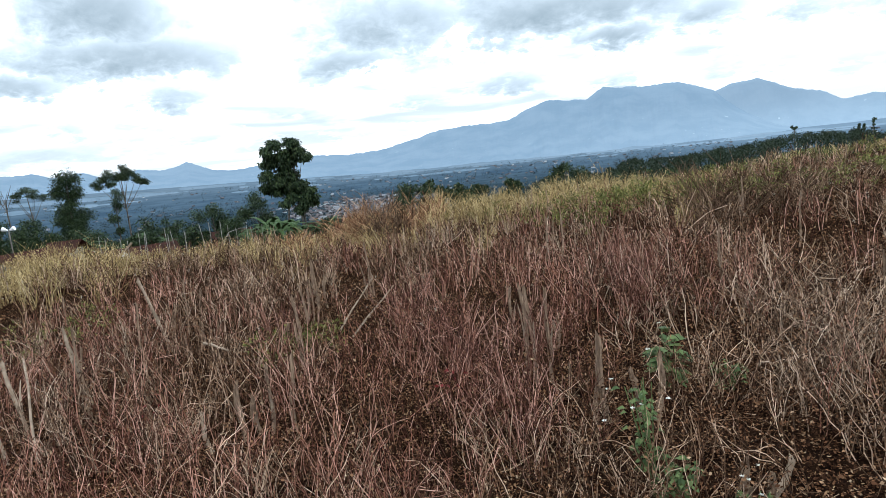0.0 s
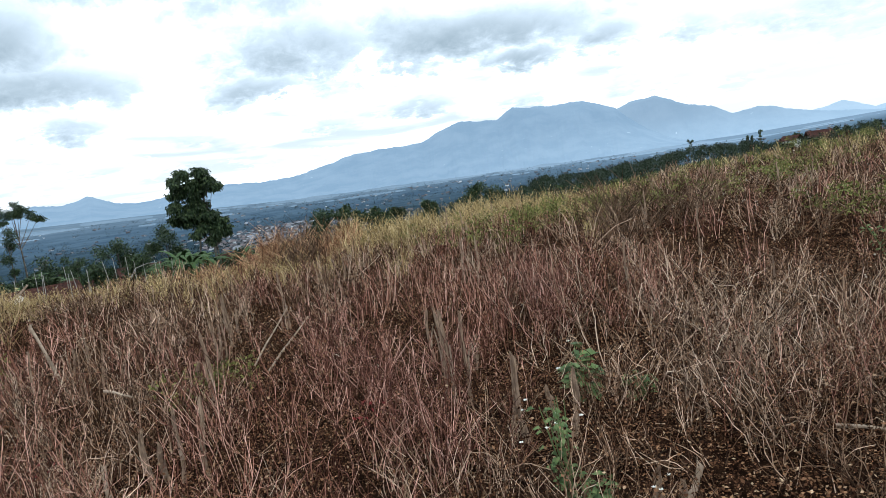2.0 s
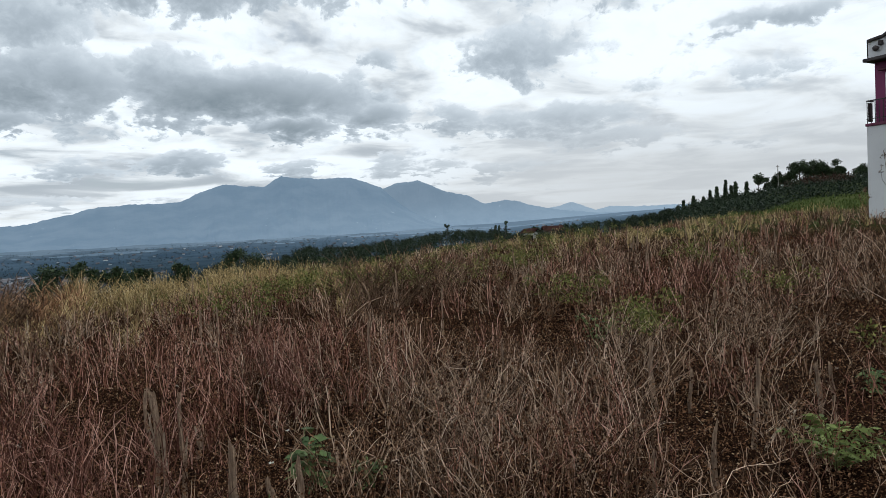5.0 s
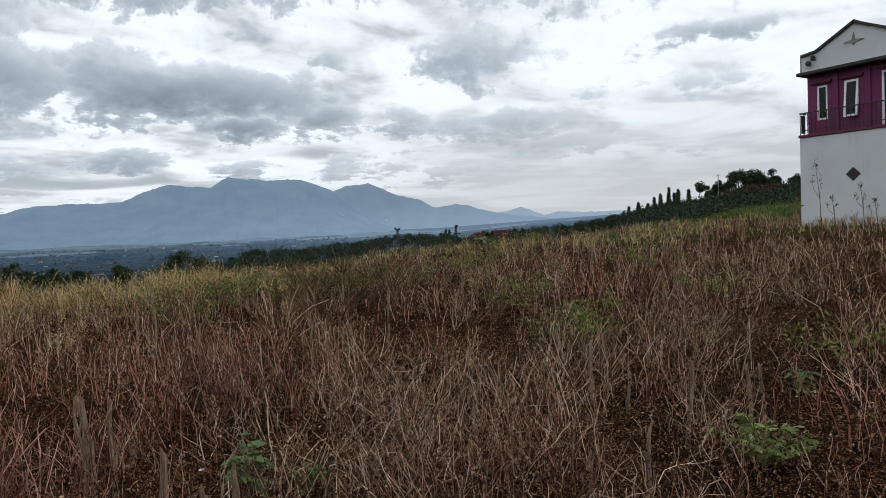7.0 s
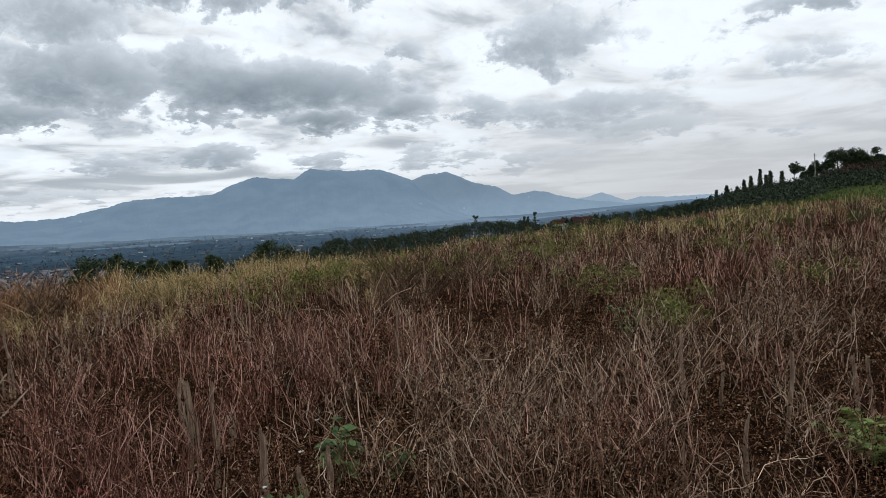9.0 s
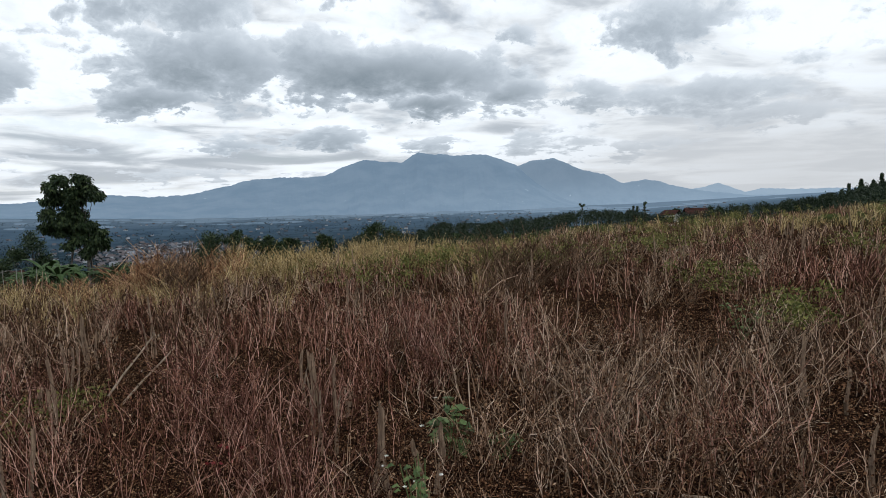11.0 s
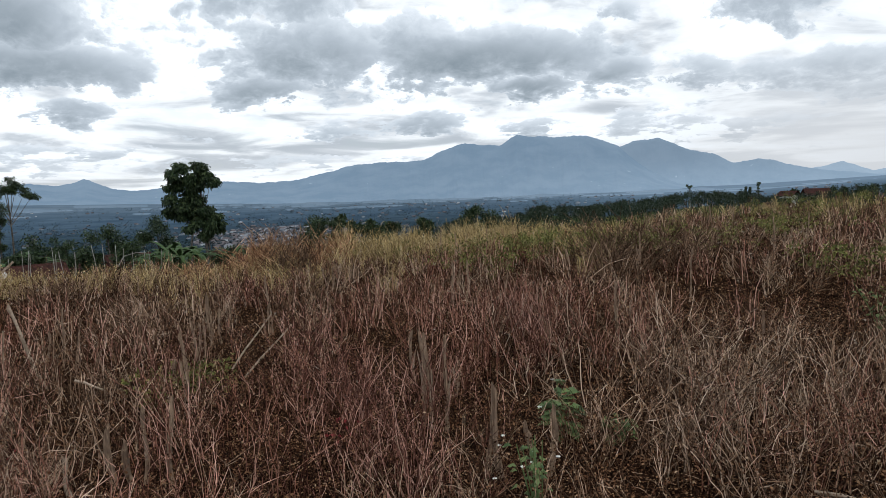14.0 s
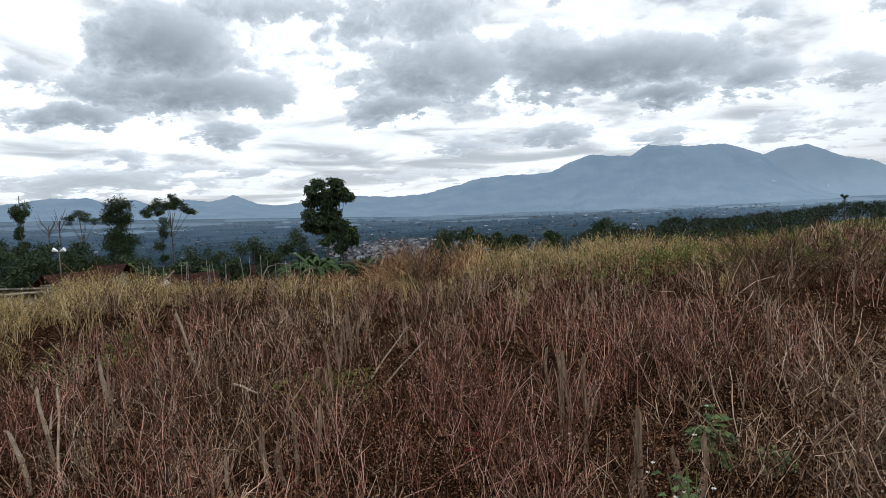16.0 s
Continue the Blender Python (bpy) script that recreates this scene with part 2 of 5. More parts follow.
M_DARK = material("dead_twigs", stems_colour([(0, (0.025, 0.014, 0.009)), (0.5, (0.10, 0.06, 0.037)), (1, (0.27, 0.18, 0.12))]), 0.8, spec=0.04)
M_GOLD = material("golden_grass", stems_colour([(0, (0.08, 0.058, 0.026)), (0.4, (0.31, 0.222, 0.102)), (0.8, (0.56, 0.42, 0.20)), (1, (0.78, 0.64, 0.38))]), 0.7, spec=0.04)
M_LITTER = material("dead_leaves", stems_colour([(0, (0.009, 0.0043, 0.0028)), (0.4, (0.046, 0.0205, 0.011)), (0.7, (0.145, 0.068, 0.036)), (0.92, (0.28, 0.158, 0.088)), (1, (0.46, 0.335, 0.22))]), 0.85, spec=0.04)
M_GREEN = material("green_leaves", stems_colour([(0, (0.04, 0.068, 0.026)), (0.5, (0.085, 0.13, 0.045)), (1, (0.165, 0.215, 0.085))]), 0.6, spec=0.15)
M_WEED = material("yellow_green_leaves", stems_colour([(0, (0.06, 0.07, 0.02)), (0.5, (0.13, 0.14, 0.04)), (1, (0.26, 0.25, 0.08))]), 0.7, spec=0.08)
M_FERN = material("bright_leaves", stems_colour([(0, (0.08, 0.11, 0.035)), (0.5, (0.16, 0.21, 0.06)), (1, (0.27, 0.32, 0.11))]), 0.6, spec=0.15)


def stalk_colour(nt):
    """Grey-brown fibres along the stalk, darker weathered blotches."""
    pos = nt.add("ShaderNodeTexCoord").outputs["Object"]
    along = nt.add("ShaderNodeVectorMath", {0: pos, 1: (1.0, 1.0, 0.06)}, op="MULTIPLY").outputs[0]
    c = nt.mix(nt.smooth(nt.noise(along, 95.0, 4), 0.3, 0.7), (0.13, 0.085, 0.058, 1), (0.40, 0.285, 0.20, 1))
    return nt.mix(nt.m("MULTIPLY", nt.smooth(nt.noise(pos, 22.0, 5), 0.42, 0.62), 0.6), c, (0.15, 0.105, 0.08, 1))


M_STUB = material("corn_stalk", stalk_colour, 0.9, 0.9, 140, 0.05)
M_RUSTY = material("rusty_brush", stems_colour([(0, (0.06, 0.028, 0.016)), (0.5, (0.27, 0.135, 0.07)), (1, (0.72, 0.47, 0.28))], 0.4), 0.75, spec=0.04)
M_PALE = material("bleached_stalk", mottled((0.21, 0.155, 0.11), (0.36, 0.28, 0.21), 12, (0.15, 0.11, 0.08), 30), 0.75, 0.4, 80)
M_BARK = material("bark", mottled((0.05, 0.042, 0.035), (0.12, 0.105, 0.09), 5, (0.17, 0.16, 0.14), 2), 0.9, 0.8, 12)
M_LEAF = material("tree_leaves", stems_colour([(0, (0.014, 0.026, 0.013)), (0.6, (0.03, 0.052, 0.022)), (1, (0.065, 0.09, 0.035))], 0.5, 0.4), 0.55, spec=0.15)
M_WOODS = material("woodland_leaves", stems_colour([(0, (0.009, 0.016, 0.010)), (0.6, (0.02, 0.033, 0.018)), (1, (0.042, 0.058, 0.03))], 0.5, 0.06), 0.7, spec=0.15)
# groves on the plain: distance haze mixed into the leaf colour, stronger farther out
M_GROVE = material("hazed_grove_leaves", stems_colour([(0, (0.014, 0.024, 0.026)), (1, (0.04, 0.058, 0.056))], 0.5, 0.02), 0.9, spec=0.0)
M_GROVE_FAR = material("hazed_far_grove_leaves", stems_colour([(0, (0.04, 0.062, 0.08)), (1, (0.075, 0.102, 0.12))], 0.5, 0.01), 0.9, spec=0.0)
M_BANANA = material("banana_leaves", stems_colour([(0, (0.025, 0.05, 0.02)), (1, (0.06, 0.095, 0.036))], 0.3, 2.0), 0.6, spec=0.05)


def plaster_colour(nt):
    """White paint, patchy, with faint rain streaks down the wall."""
    pos = nt.add("ShaderNodeTexCoord").outputs["Object"]
    c = nt.mix(nt.smooth(nt.noise(pos, 0.5, 5), 0.35, 0.65), (0.53, 0.53, 0.545, 1), (0.59, 0.59, 0.60, 1))
    run = nt.add("ShaderNodeVectorMath", {0: pos, 1: (1.0, 1.0, 0.06)}, op="MULTIPLY").outputs[0]
    streak = nt.m("MULTIPLY", nt.smooth(nt.noise(run, 2.6, 5), 0.56, 0.72), nt.smooth(nt.noise(pos, 0.7, 3), 0.4, 0.6))
    c = nt.mix(nt.m("MULTIPLY", streak, 0.45), c, (0.33, 0.32, 0.31, 1))
    return nt.mix(nt.m("MULTIPLY", nt.smooth(nt.noise(pos, 9.0, 4), 0.62, 0.72), 0.25), c, (0.38, 0.36, 0.34, 1))


M_PLASTER = material("white_plaster", plaster_colour, 0.85, 0.15, 40)
M_PURPLE = material("plum_paint", mottled((0.135, 0.02, 0.072), (0.17, 0.028, 0.092), 0.8), 0.6, 0.1, 30)
M_PLUM_DARK = material("dark_plum_trim", mottled((0.09, 0.018, 0.04), (0.12, 0.025, 0.055), 2), 0.6)
M_FASCIA = material("dark_fascia", mottled((0.025, 0.02, 0.02), (0.05, 0.04, 0.04), 2), 0.7)
M_WHITE = material("white_frame", mottled((0.8, 0.8, 0.8), (0.86, 0.86, 0.86), 3), 0.5)
M_GLASS = material("window_glass", (0.006, 0.007, 0.009), 0.06, spec=0.2)
M_RAIL = material("iron_rail", mottled((0.02, 0.018, 0.018), (0.045, 0.035, 0.035), 6), 0.5)
M_TILE = material("clay_tiles", mottled((0.05, 0.025, 0.022), (0.105, 0.045, 0.037), 6, (0.035, 0.024, 0.022), 1.6), 0.95, 1.0, 9, 0.05)
M_BAMBOO = material("weathered_bamboo", mottled((0.18, 0.17, 0.15), (0.30, 0.29, 0.27), 3), 0.7)
M_TIMBER = material("grey_timber", mottled((0.10, 0.09, 0.08), (0.24, 0.22, 0.2), 2), 0.85)
M_HOUSE = material("house_wall", mottled((0.14, 0.135, 0.13), (0.24, 0.23, 0.22), 0.4), 0.9)
M_PETAL = material("white_petals", mottled((0.5, 0.5, 0.46), (0.66, 0.65, 0.6), 60), 0.7)
M_FLECK = material("dry_petals", mottled((0.22, 0.18, 0.14), (0.42, 0.37, 0.31), 60), 0.8, spec=0.05)
M_CRIMSON = material("crimson_leaf", mottled((0.12, 0.010, 0.013), (0.2, 0.02, 0.02), 40), 0.7)


def mountain_material(name, c1, c2, haze_glow, strength, hazy=0.6):
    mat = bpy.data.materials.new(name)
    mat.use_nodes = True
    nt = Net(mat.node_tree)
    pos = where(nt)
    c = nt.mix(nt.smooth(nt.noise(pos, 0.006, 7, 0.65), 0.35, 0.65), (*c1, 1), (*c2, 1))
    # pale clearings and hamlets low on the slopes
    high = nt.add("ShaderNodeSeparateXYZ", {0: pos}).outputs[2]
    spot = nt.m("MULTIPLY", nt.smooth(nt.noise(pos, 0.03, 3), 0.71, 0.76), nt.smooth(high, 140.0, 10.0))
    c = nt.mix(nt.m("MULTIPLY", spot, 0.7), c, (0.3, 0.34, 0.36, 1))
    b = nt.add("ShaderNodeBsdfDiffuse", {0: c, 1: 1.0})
    # haze added as glow, thicker towards the foot and the east
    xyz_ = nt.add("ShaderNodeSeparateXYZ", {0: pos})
    air_haze = nt.m("MULTIPLY", nt.smooth(xyz_.outputs[2], 170.0, -40.0), nt.smooth(nt.m("DIVIDE", xyz_.outputs[0], xyz_.outputs[1]), 0.0, 0.45))
    e = nt.add("ShaderNodeEmission", {0: nt.mix(nt.m("MULTIPLY", air_haze, hazy), (*haze_glow, 1), (0.2, 0.275, 0.36, 1)), 1: strength})
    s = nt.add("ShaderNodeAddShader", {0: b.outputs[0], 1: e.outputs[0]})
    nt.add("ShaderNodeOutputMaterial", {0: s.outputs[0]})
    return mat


# blue slope colour and glow stand in for distance haze, paler on farther ranges
M_MOUNT = mountain_material("haze_blue_mountain", (0.045, 0.07, 0.095), (0.075, 0.10, 0.125), (0.125, 0.182, 0.25), 0.97, 0.5)
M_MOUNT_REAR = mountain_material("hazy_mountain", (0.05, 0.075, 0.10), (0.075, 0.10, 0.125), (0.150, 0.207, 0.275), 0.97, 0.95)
M_MOUNT_FAR = mountain_material("haze_pale_mountain", (0.10, 0.13, 0.16), (0.12, 0.15, 0.18), (0.21, 0.27, 0.335), 1.0)

# ---------- mesh tools ----------
rng = np.random.RandomState(7)


def mesh_of(name, verts, quads, mat, smooth=False):
    """A mesh from arrays of places and of four-cornered faces."""
    verts, quads = np.asarray(verts, np.float32).reshape(-1, 3), np.asarray(quads, np.int32).reshape(-1, 4)
    me = bpy.data.meshes.new(name)
    me.vertices.add(len(verts))
    me.vertices.foreach_set("co", verts.ravel())
    me.loops.add(quads.size)
    me.loops.foreach_set("vertex_index", quads.ravel())
    me.polygons.add(len(quads))
    me.polygons.foreach_set("loop_start", np.arange(len(quads), dtype=np.int32) * 4)
    me.polygons.foreach_set("use_smooth", np.full(len(quads), smooth))
    me.update(calc_edges=True)
    me.validate()
    me.materials.append(mat)
    return me


def stuff(name, pieces, mat, label, category):
    """Joins (verts, quads) pairs into one object."""
    vs, qs, n = [], [], 0
    for v, q in pieces:
        v = np.asarray(v, np.float32).reshape(-1, 3)
        vs.append(v), qs.append(np.asarray(q).reshape(-1, 4) + n)
        n += len(v)
    return tagged(new(name, mesh_of(name, np.concatenate(vs), np.concatenate(qs), mat)), label, category, kind="stuff")


def unit(v):
    return v / np.maximum(np.linalg.norm(v, axis=-1, keepdims=True), 1e-9)


def tubes(points, radii, sides=3):
    """Thin tubes along (n, k, 3) places with (n, k) radii."""
    n, k, _ = points.shape
    along = unit(points[:, -1] - points[:, 0])
    side = unit(np.cross(along, np.where(np.abs(along[:, 2:]) > 0.9, [[1.0, 0, 0]], [[0, 0, 1.0]])))
    other = np.cross(along, side)
    a = np.arange(sides) * 2 * np.pi / sides
    ring = side[:, None, None] * np.cos(a)[:, None] + other[:, None, None] * np.sin(a)[:, None]
    v = points[:, :, None] + ring * radii[:, :, None, None]
    base = np.arange(n)[:, None, None] * k * sides + np.arange(k - 1)[None, :, None] * sides
    j, j2 = np.arange(sides), (np.arange(sides) + 1) % sides
    q = np.stack([base + j, base + j2, base + j2 + sides, base + j + sides], -1)
    return v.reshape(-1, 3), q.reshape(-1, 4)


def leaves(centre, along, length, width, r=rng):
    """Flat pointed leaves: centre of the stalk end, direction, length and width."""
    n = len(centre)
    along = unit(along)
    side = unit(np.cross(along, r.normal(size=(n, 3))))
    length, width = np.broadcast_to(length, n)[:, None], np.broadcast_to(width, n)[:, None]
    v = np.stack([centre, centre + along * length * 0.45 + side * width * 0.5, centre + along * length, centre + along * length * 0.45 - side * width * 0.5], 1)
    return v.reshape(-1, 3), np.arange(4 * n).reshape(-1, 4)


def part(name, bm, mat, parent, label=""):
    me = bpy.data.meshes.new(name)
    bm.normal_update()
    bm.to_mesh(me)
    bm.free()
    me.materials.append(mat)
    ob = new(name, me)
    ob.parent = parent
    return tagged(ob, label)


def part_of(name, pieces, mat, parent, label="", smooth=False):
    vs, qs, n = [], [], 0
    for v, q in pieces:
        vs.append(np.asarray(v).reshape(-1, 3)), qs.append(np.asarray(q).reshape(-1, 4) + n)
        n += len(vs[-1])
    ob = new(name, mesh_of(name, np.concatenate(vs), np.concatenate(qs), mat, smooth))
    ob.parent = parent
    return tagged(ob, label)


def box(bm, lo, hi, bevel=0.0):
    """A box from corner to corner."""
    c, s = [(a + b) / 2 for a, b in zip(lo, hi)], [b - a for a, b in zip(lo, hi)]
    got = bmesh.ops.create_cube(bm, size=1, matrix=Matrix.Translation(c) @ Matrix.Diagonal((*s, 1)))
    if bevel:
        es = {e for v in got["verts"] for e in v.link_edges}
        bmesh.ops.bevel(bm, geom=list(es), offset=bevel, segments=1, affect="EDGES")
    return bm


def empty(name, m, label, category, group="", kind=""):
    ob = new(name)
    ob.matrix_basis = m
    ob.empty_display_size = 0.1
    return tagged(ob, label, category, group, kind)


# ---------- the ground ----------


def ground(x, y):
    """The height of the land."""
    x, y = np.asarray(x, float), np.asarray(y, float)
    r, az = np.hypot(x, y), np.degrees(np.arctan2(x, y))
    z = 0.5 * np.tanh(x / 8.5) + 0.03 * np.sin(2.1 * x + 0.7 * y) * np.sin(1.7 * y - 0.4 * x)
    z = z + 0.42 * np.exp(-(((x + 6.3) / 2.4) ** 2 + ((y - 11.0) / 2.2) ** 2))
    edge = np.interp(az, [-180, -90, -60, -30, -20, 0, 20, 30, 45, 60, 90, 180], [60, 60, 18, 14.5, 15, 15.5, 15, 19, 27, 48, 60, 60])
    steep = np.interp(az, [-180, -100, -60, 32, 50, 180], [0.1, 0.1, 1, 1, 0.12, 0.1])
    s = np.maximum(r - edge, 0)
    z = z - steep * np.interp(s, [0, 4, 12, 45, 90, 200, 400, 800, 1500, 6000], [0, 0.15, 1.2, 5, 9, 16, 28, 42, 47, 47])
    top = np.interp(az, [2, 8, 12, 16, 22, 26.7, 30, 36, 38, 43, 46.7, 48.6, 50.6, 53, 54.5, 56.7, 59, 75, 95], [-11, -8.5, -6.9, -5.2, -5.8, -4.7, -4, -5, -4.2, -3, -0.6, 0.9, 1.7, 2.3, 3.3, 4.4, 4.4, 4.5, 2])
    w = np.exp(-(((r - 140) / 46) ** 2)) * np.interp(az, [2, 9, 95, 120], [0, 1, 1, 0])
    z = z * (1 - w) + top * w
    rise = np.interp(az, [-60, -36, -16, -4, 8], [90, 73, 33, 7, 0])
    return z + rise * np.clip((r - 1500) / 1500, 0, 1)


def make_ground():
    az = np.radians(np.concatenate([np.arange(-180, -60, 4), np.arange(-60, 90, 0.75), np.arange(90, 180, 4)]))
    r = np.concatenate([np.linspace(0.4, 16, 64), np.geomspace(16.4, 4700, 110)])
    x, y = np.sin(az)[None] * r[:, None], np.cos(az)[None] * r[:, None]
    z = ground(x, y)
    z += (rng.rand(*z.shape) - 0.5) * np.clip(r, 0, 40)[:, None] * 0.0025
    n, m = z.shape
    i, j = np.meshgrid(np.arange(n - 1), np.arange(m), indexing="ij")
    j2 = (j + 1) % m
    q = np.stack([i * m + j, i * m + j2, (i + 1) * m + j2, (i + 1) * m + j], -1)
    v = np.stack([x, y, z], -1).reshape(-1, 3)
    # close the middle with quads
    k = np.arange(0, m - 2, 2)
    mid = np.stack([np.full(len(k), n * m), k + 2, k + 1, k], -1)
    tail = np.array([[n * m, 0, m - 1, m - 2 if m % 2 else m - 2]])
    v = np.concatenate([v, [[0, 0, float(ground(0, 0))]]])
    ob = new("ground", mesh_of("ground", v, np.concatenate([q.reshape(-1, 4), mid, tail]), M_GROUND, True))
    return tagged(ob, "fallow hillside falling away to a hazy wooded plain", "ground", kind="structure")


make_ground()


# ---------- the mountains ----------
# crest lines: azimuth and height in degrees
CREST = [(-60, 1.2), (-44, 1.7), (-36, 1.65), (-33, 2.05), (-30.5, 2.0), (-29.1, 1.5), (-27.3, 1.75), (-26.1, 1.25), (-23.4, 1.65), (-22, 1.38), (-21, 1.45), (-19.9, 1.86), (-18.2, 1.05), (-16.5, 0.78), (-14, 1.05), (-10.5, 1.35), (-7.1, 1.1), (-4.7, 1.16), (-1.8, 1.7), (0.7, 2.4),
         (6.6, 2.5), (8.1, 3.3), (10.2, 3.87), (11.8, 3.55), (13.2, 3.58), (14.5, 4.3), (15.9, 4.1), (16.5, 4.2), (17.3, 3.93), (20.2, 3.97), (21.6, 3.58), (22.9, 2.95), (23.6, 2.2), (24.4, 1.45), (25.8, 0.5), (27, -0.2), (29.6, -0.95), (34, -1.3), (60, -1.6)]
REAR_CREST = [(17, 1.2), (21.5, 2.55), (23, 2.95), (24, 3.29), (25.3, 3.42), (25.95, 3.47), (27.4, 2.81), (28.4, 2.3), (29.2, 2.12), (30, 1.97), (31.4, 1.18), (32.4, 1.2), (33.5, 1.33), (34.6, 1.1), (35.9, 0.62), (38, 0.2), (41, -0.2), (60, -0.8)]
FAR_CREST = [(30, -0.5), (36, 0.3), (37.8, 0.55), (38.8, 0.86), (40.8, 0.05), (42, 0.3), (44, 0.12), (48, 0.1), (55, -0.1), (70, -0.4)]


def mountain(name, crest, r_foot, r_top, r_back, a0, a1, mat, label, rough=1.0):
    az = np.linspace(a0, a1, int((a1 - a0) * 12))
    s = np.linspace(0, 1.35, 30)
    ca, ce = np.array(crest).T
    el = np.interp(az, ca, ce)
    A, S = np.meshgrid(az, s, indexing="ij")
    r = np.where(S <= 1, r_foot + (r_top - r_foot) * S, r_top + (r_back - r_top) * (S - 1) / 0.35)
    x, y = np.sin(np.radians(A)) * r, np.cos(np.radians(A)) * r
    foot = ground(np.sin(np.radians(az)) * r_foot, np.cos(np.radians(az)) * r_foot) - 8
    top = 1.5 + r_top * np.tan(np.radians(el))
    h = np.where(S <= 1, np.clip(S, 0, 1) ** 1.5, 1 - (S - 1) * 1.8)
    z = foot[:, None] + (top - foot)[:, None] * h
    bump = np.array([[noise.ridged_multi_fractal(Vector((a * 0.42, b * 0.8 + a * 0.05, 3.7)), 0.9, 2.1, 6, 1.0, 2.0) for b in s] for a in az]) - 1.0
    fade = np.clip(S / 0.15, 0, 1) * np.clip((1.0 - S) / 0.22, 0, 1)
    z += bump * (top - foot)[:, None] * 0.06 * fade * rough
    fine = np.array([noise.noise(Vector((a * 1.3, 0.5, 1.0))) + 0.55 * noise.noise(Vector((a * 3.6, 2.5, 1.0))) + 0.4 * noise.noise(Vector((a * 9.0, 4.5, 1.0))) for a in az])
    z += fine[:, None] * 6.0 * np.exp(-(((S - 1) / 0.06) ** 2))
    n, m = z.shape
    i, j = np.meshgrid(np.arange(n - 1), np.arange(m - 1), indexing="ij")
    q = np.stack([i * m + j, (i + 1) * m + j, (i + 1) * m + j + 1, i * m + j + 1], -1)
    ob = new(name, mesh_of(name, np.stack([x, y, z], -1), q, mat, True))
    return tagged(ob, label, "mountain", kind="structure")


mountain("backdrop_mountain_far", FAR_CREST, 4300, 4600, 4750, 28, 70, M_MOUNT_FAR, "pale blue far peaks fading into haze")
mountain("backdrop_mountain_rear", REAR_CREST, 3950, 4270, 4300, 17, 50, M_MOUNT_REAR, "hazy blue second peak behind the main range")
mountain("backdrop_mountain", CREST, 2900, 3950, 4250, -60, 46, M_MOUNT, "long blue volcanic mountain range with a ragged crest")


def foothills():
    """Low swells along the mountain's foot."""
    az = np.linspace(-60, 46, 700)
    pieces = []
    for r0, h, sd, dep in ((2050, 4, 1.3, 160), (2450, 7, 4.1, 200), (2800, 12, 7.7, 260)):
        top = np.array([max(0.0, noise.fractal(Vector((a * 0.16, sd, 0.0)), 0.8, 2.1, 5) + 0.25) for a in az]) * h
        ring = []
        for k, f in ((-1, 0.0), (-0.4, 0.75), (0, 1.0), (0.5, 0.6), (1, 0.0)):
            x, y = np.sin(np.radians(az)) * (r0 + k * dep), np.cos(np.radians(az)) * (r0 + k * dep)
            ring.append(np.stack([x, y, ground(x, y) - 1.5 + top * f], -1))
        v = np.stack(ring, 1)
        n, m = v.shape[:2]
        i, j = np.meshgrid(np.arange(n - 1), np.arange(m - 1), indexing="ij")
        pieces.append((v, np.stack([i * m + j, (i + 1) * m + j, (i + 1) * m + j + 1, i * m + j + 1], -1)))
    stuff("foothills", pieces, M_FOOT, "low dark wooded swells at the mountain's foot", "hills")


# the foothills carry the same haze in colour and glow
M_FOOT = mountain_material("hazed_foothills", (0.045, 0.068, 0.09), (0.085, 0.11, 0.135), (0.08, 0.118, 0.162), 0.85, 0.5)
foothills()


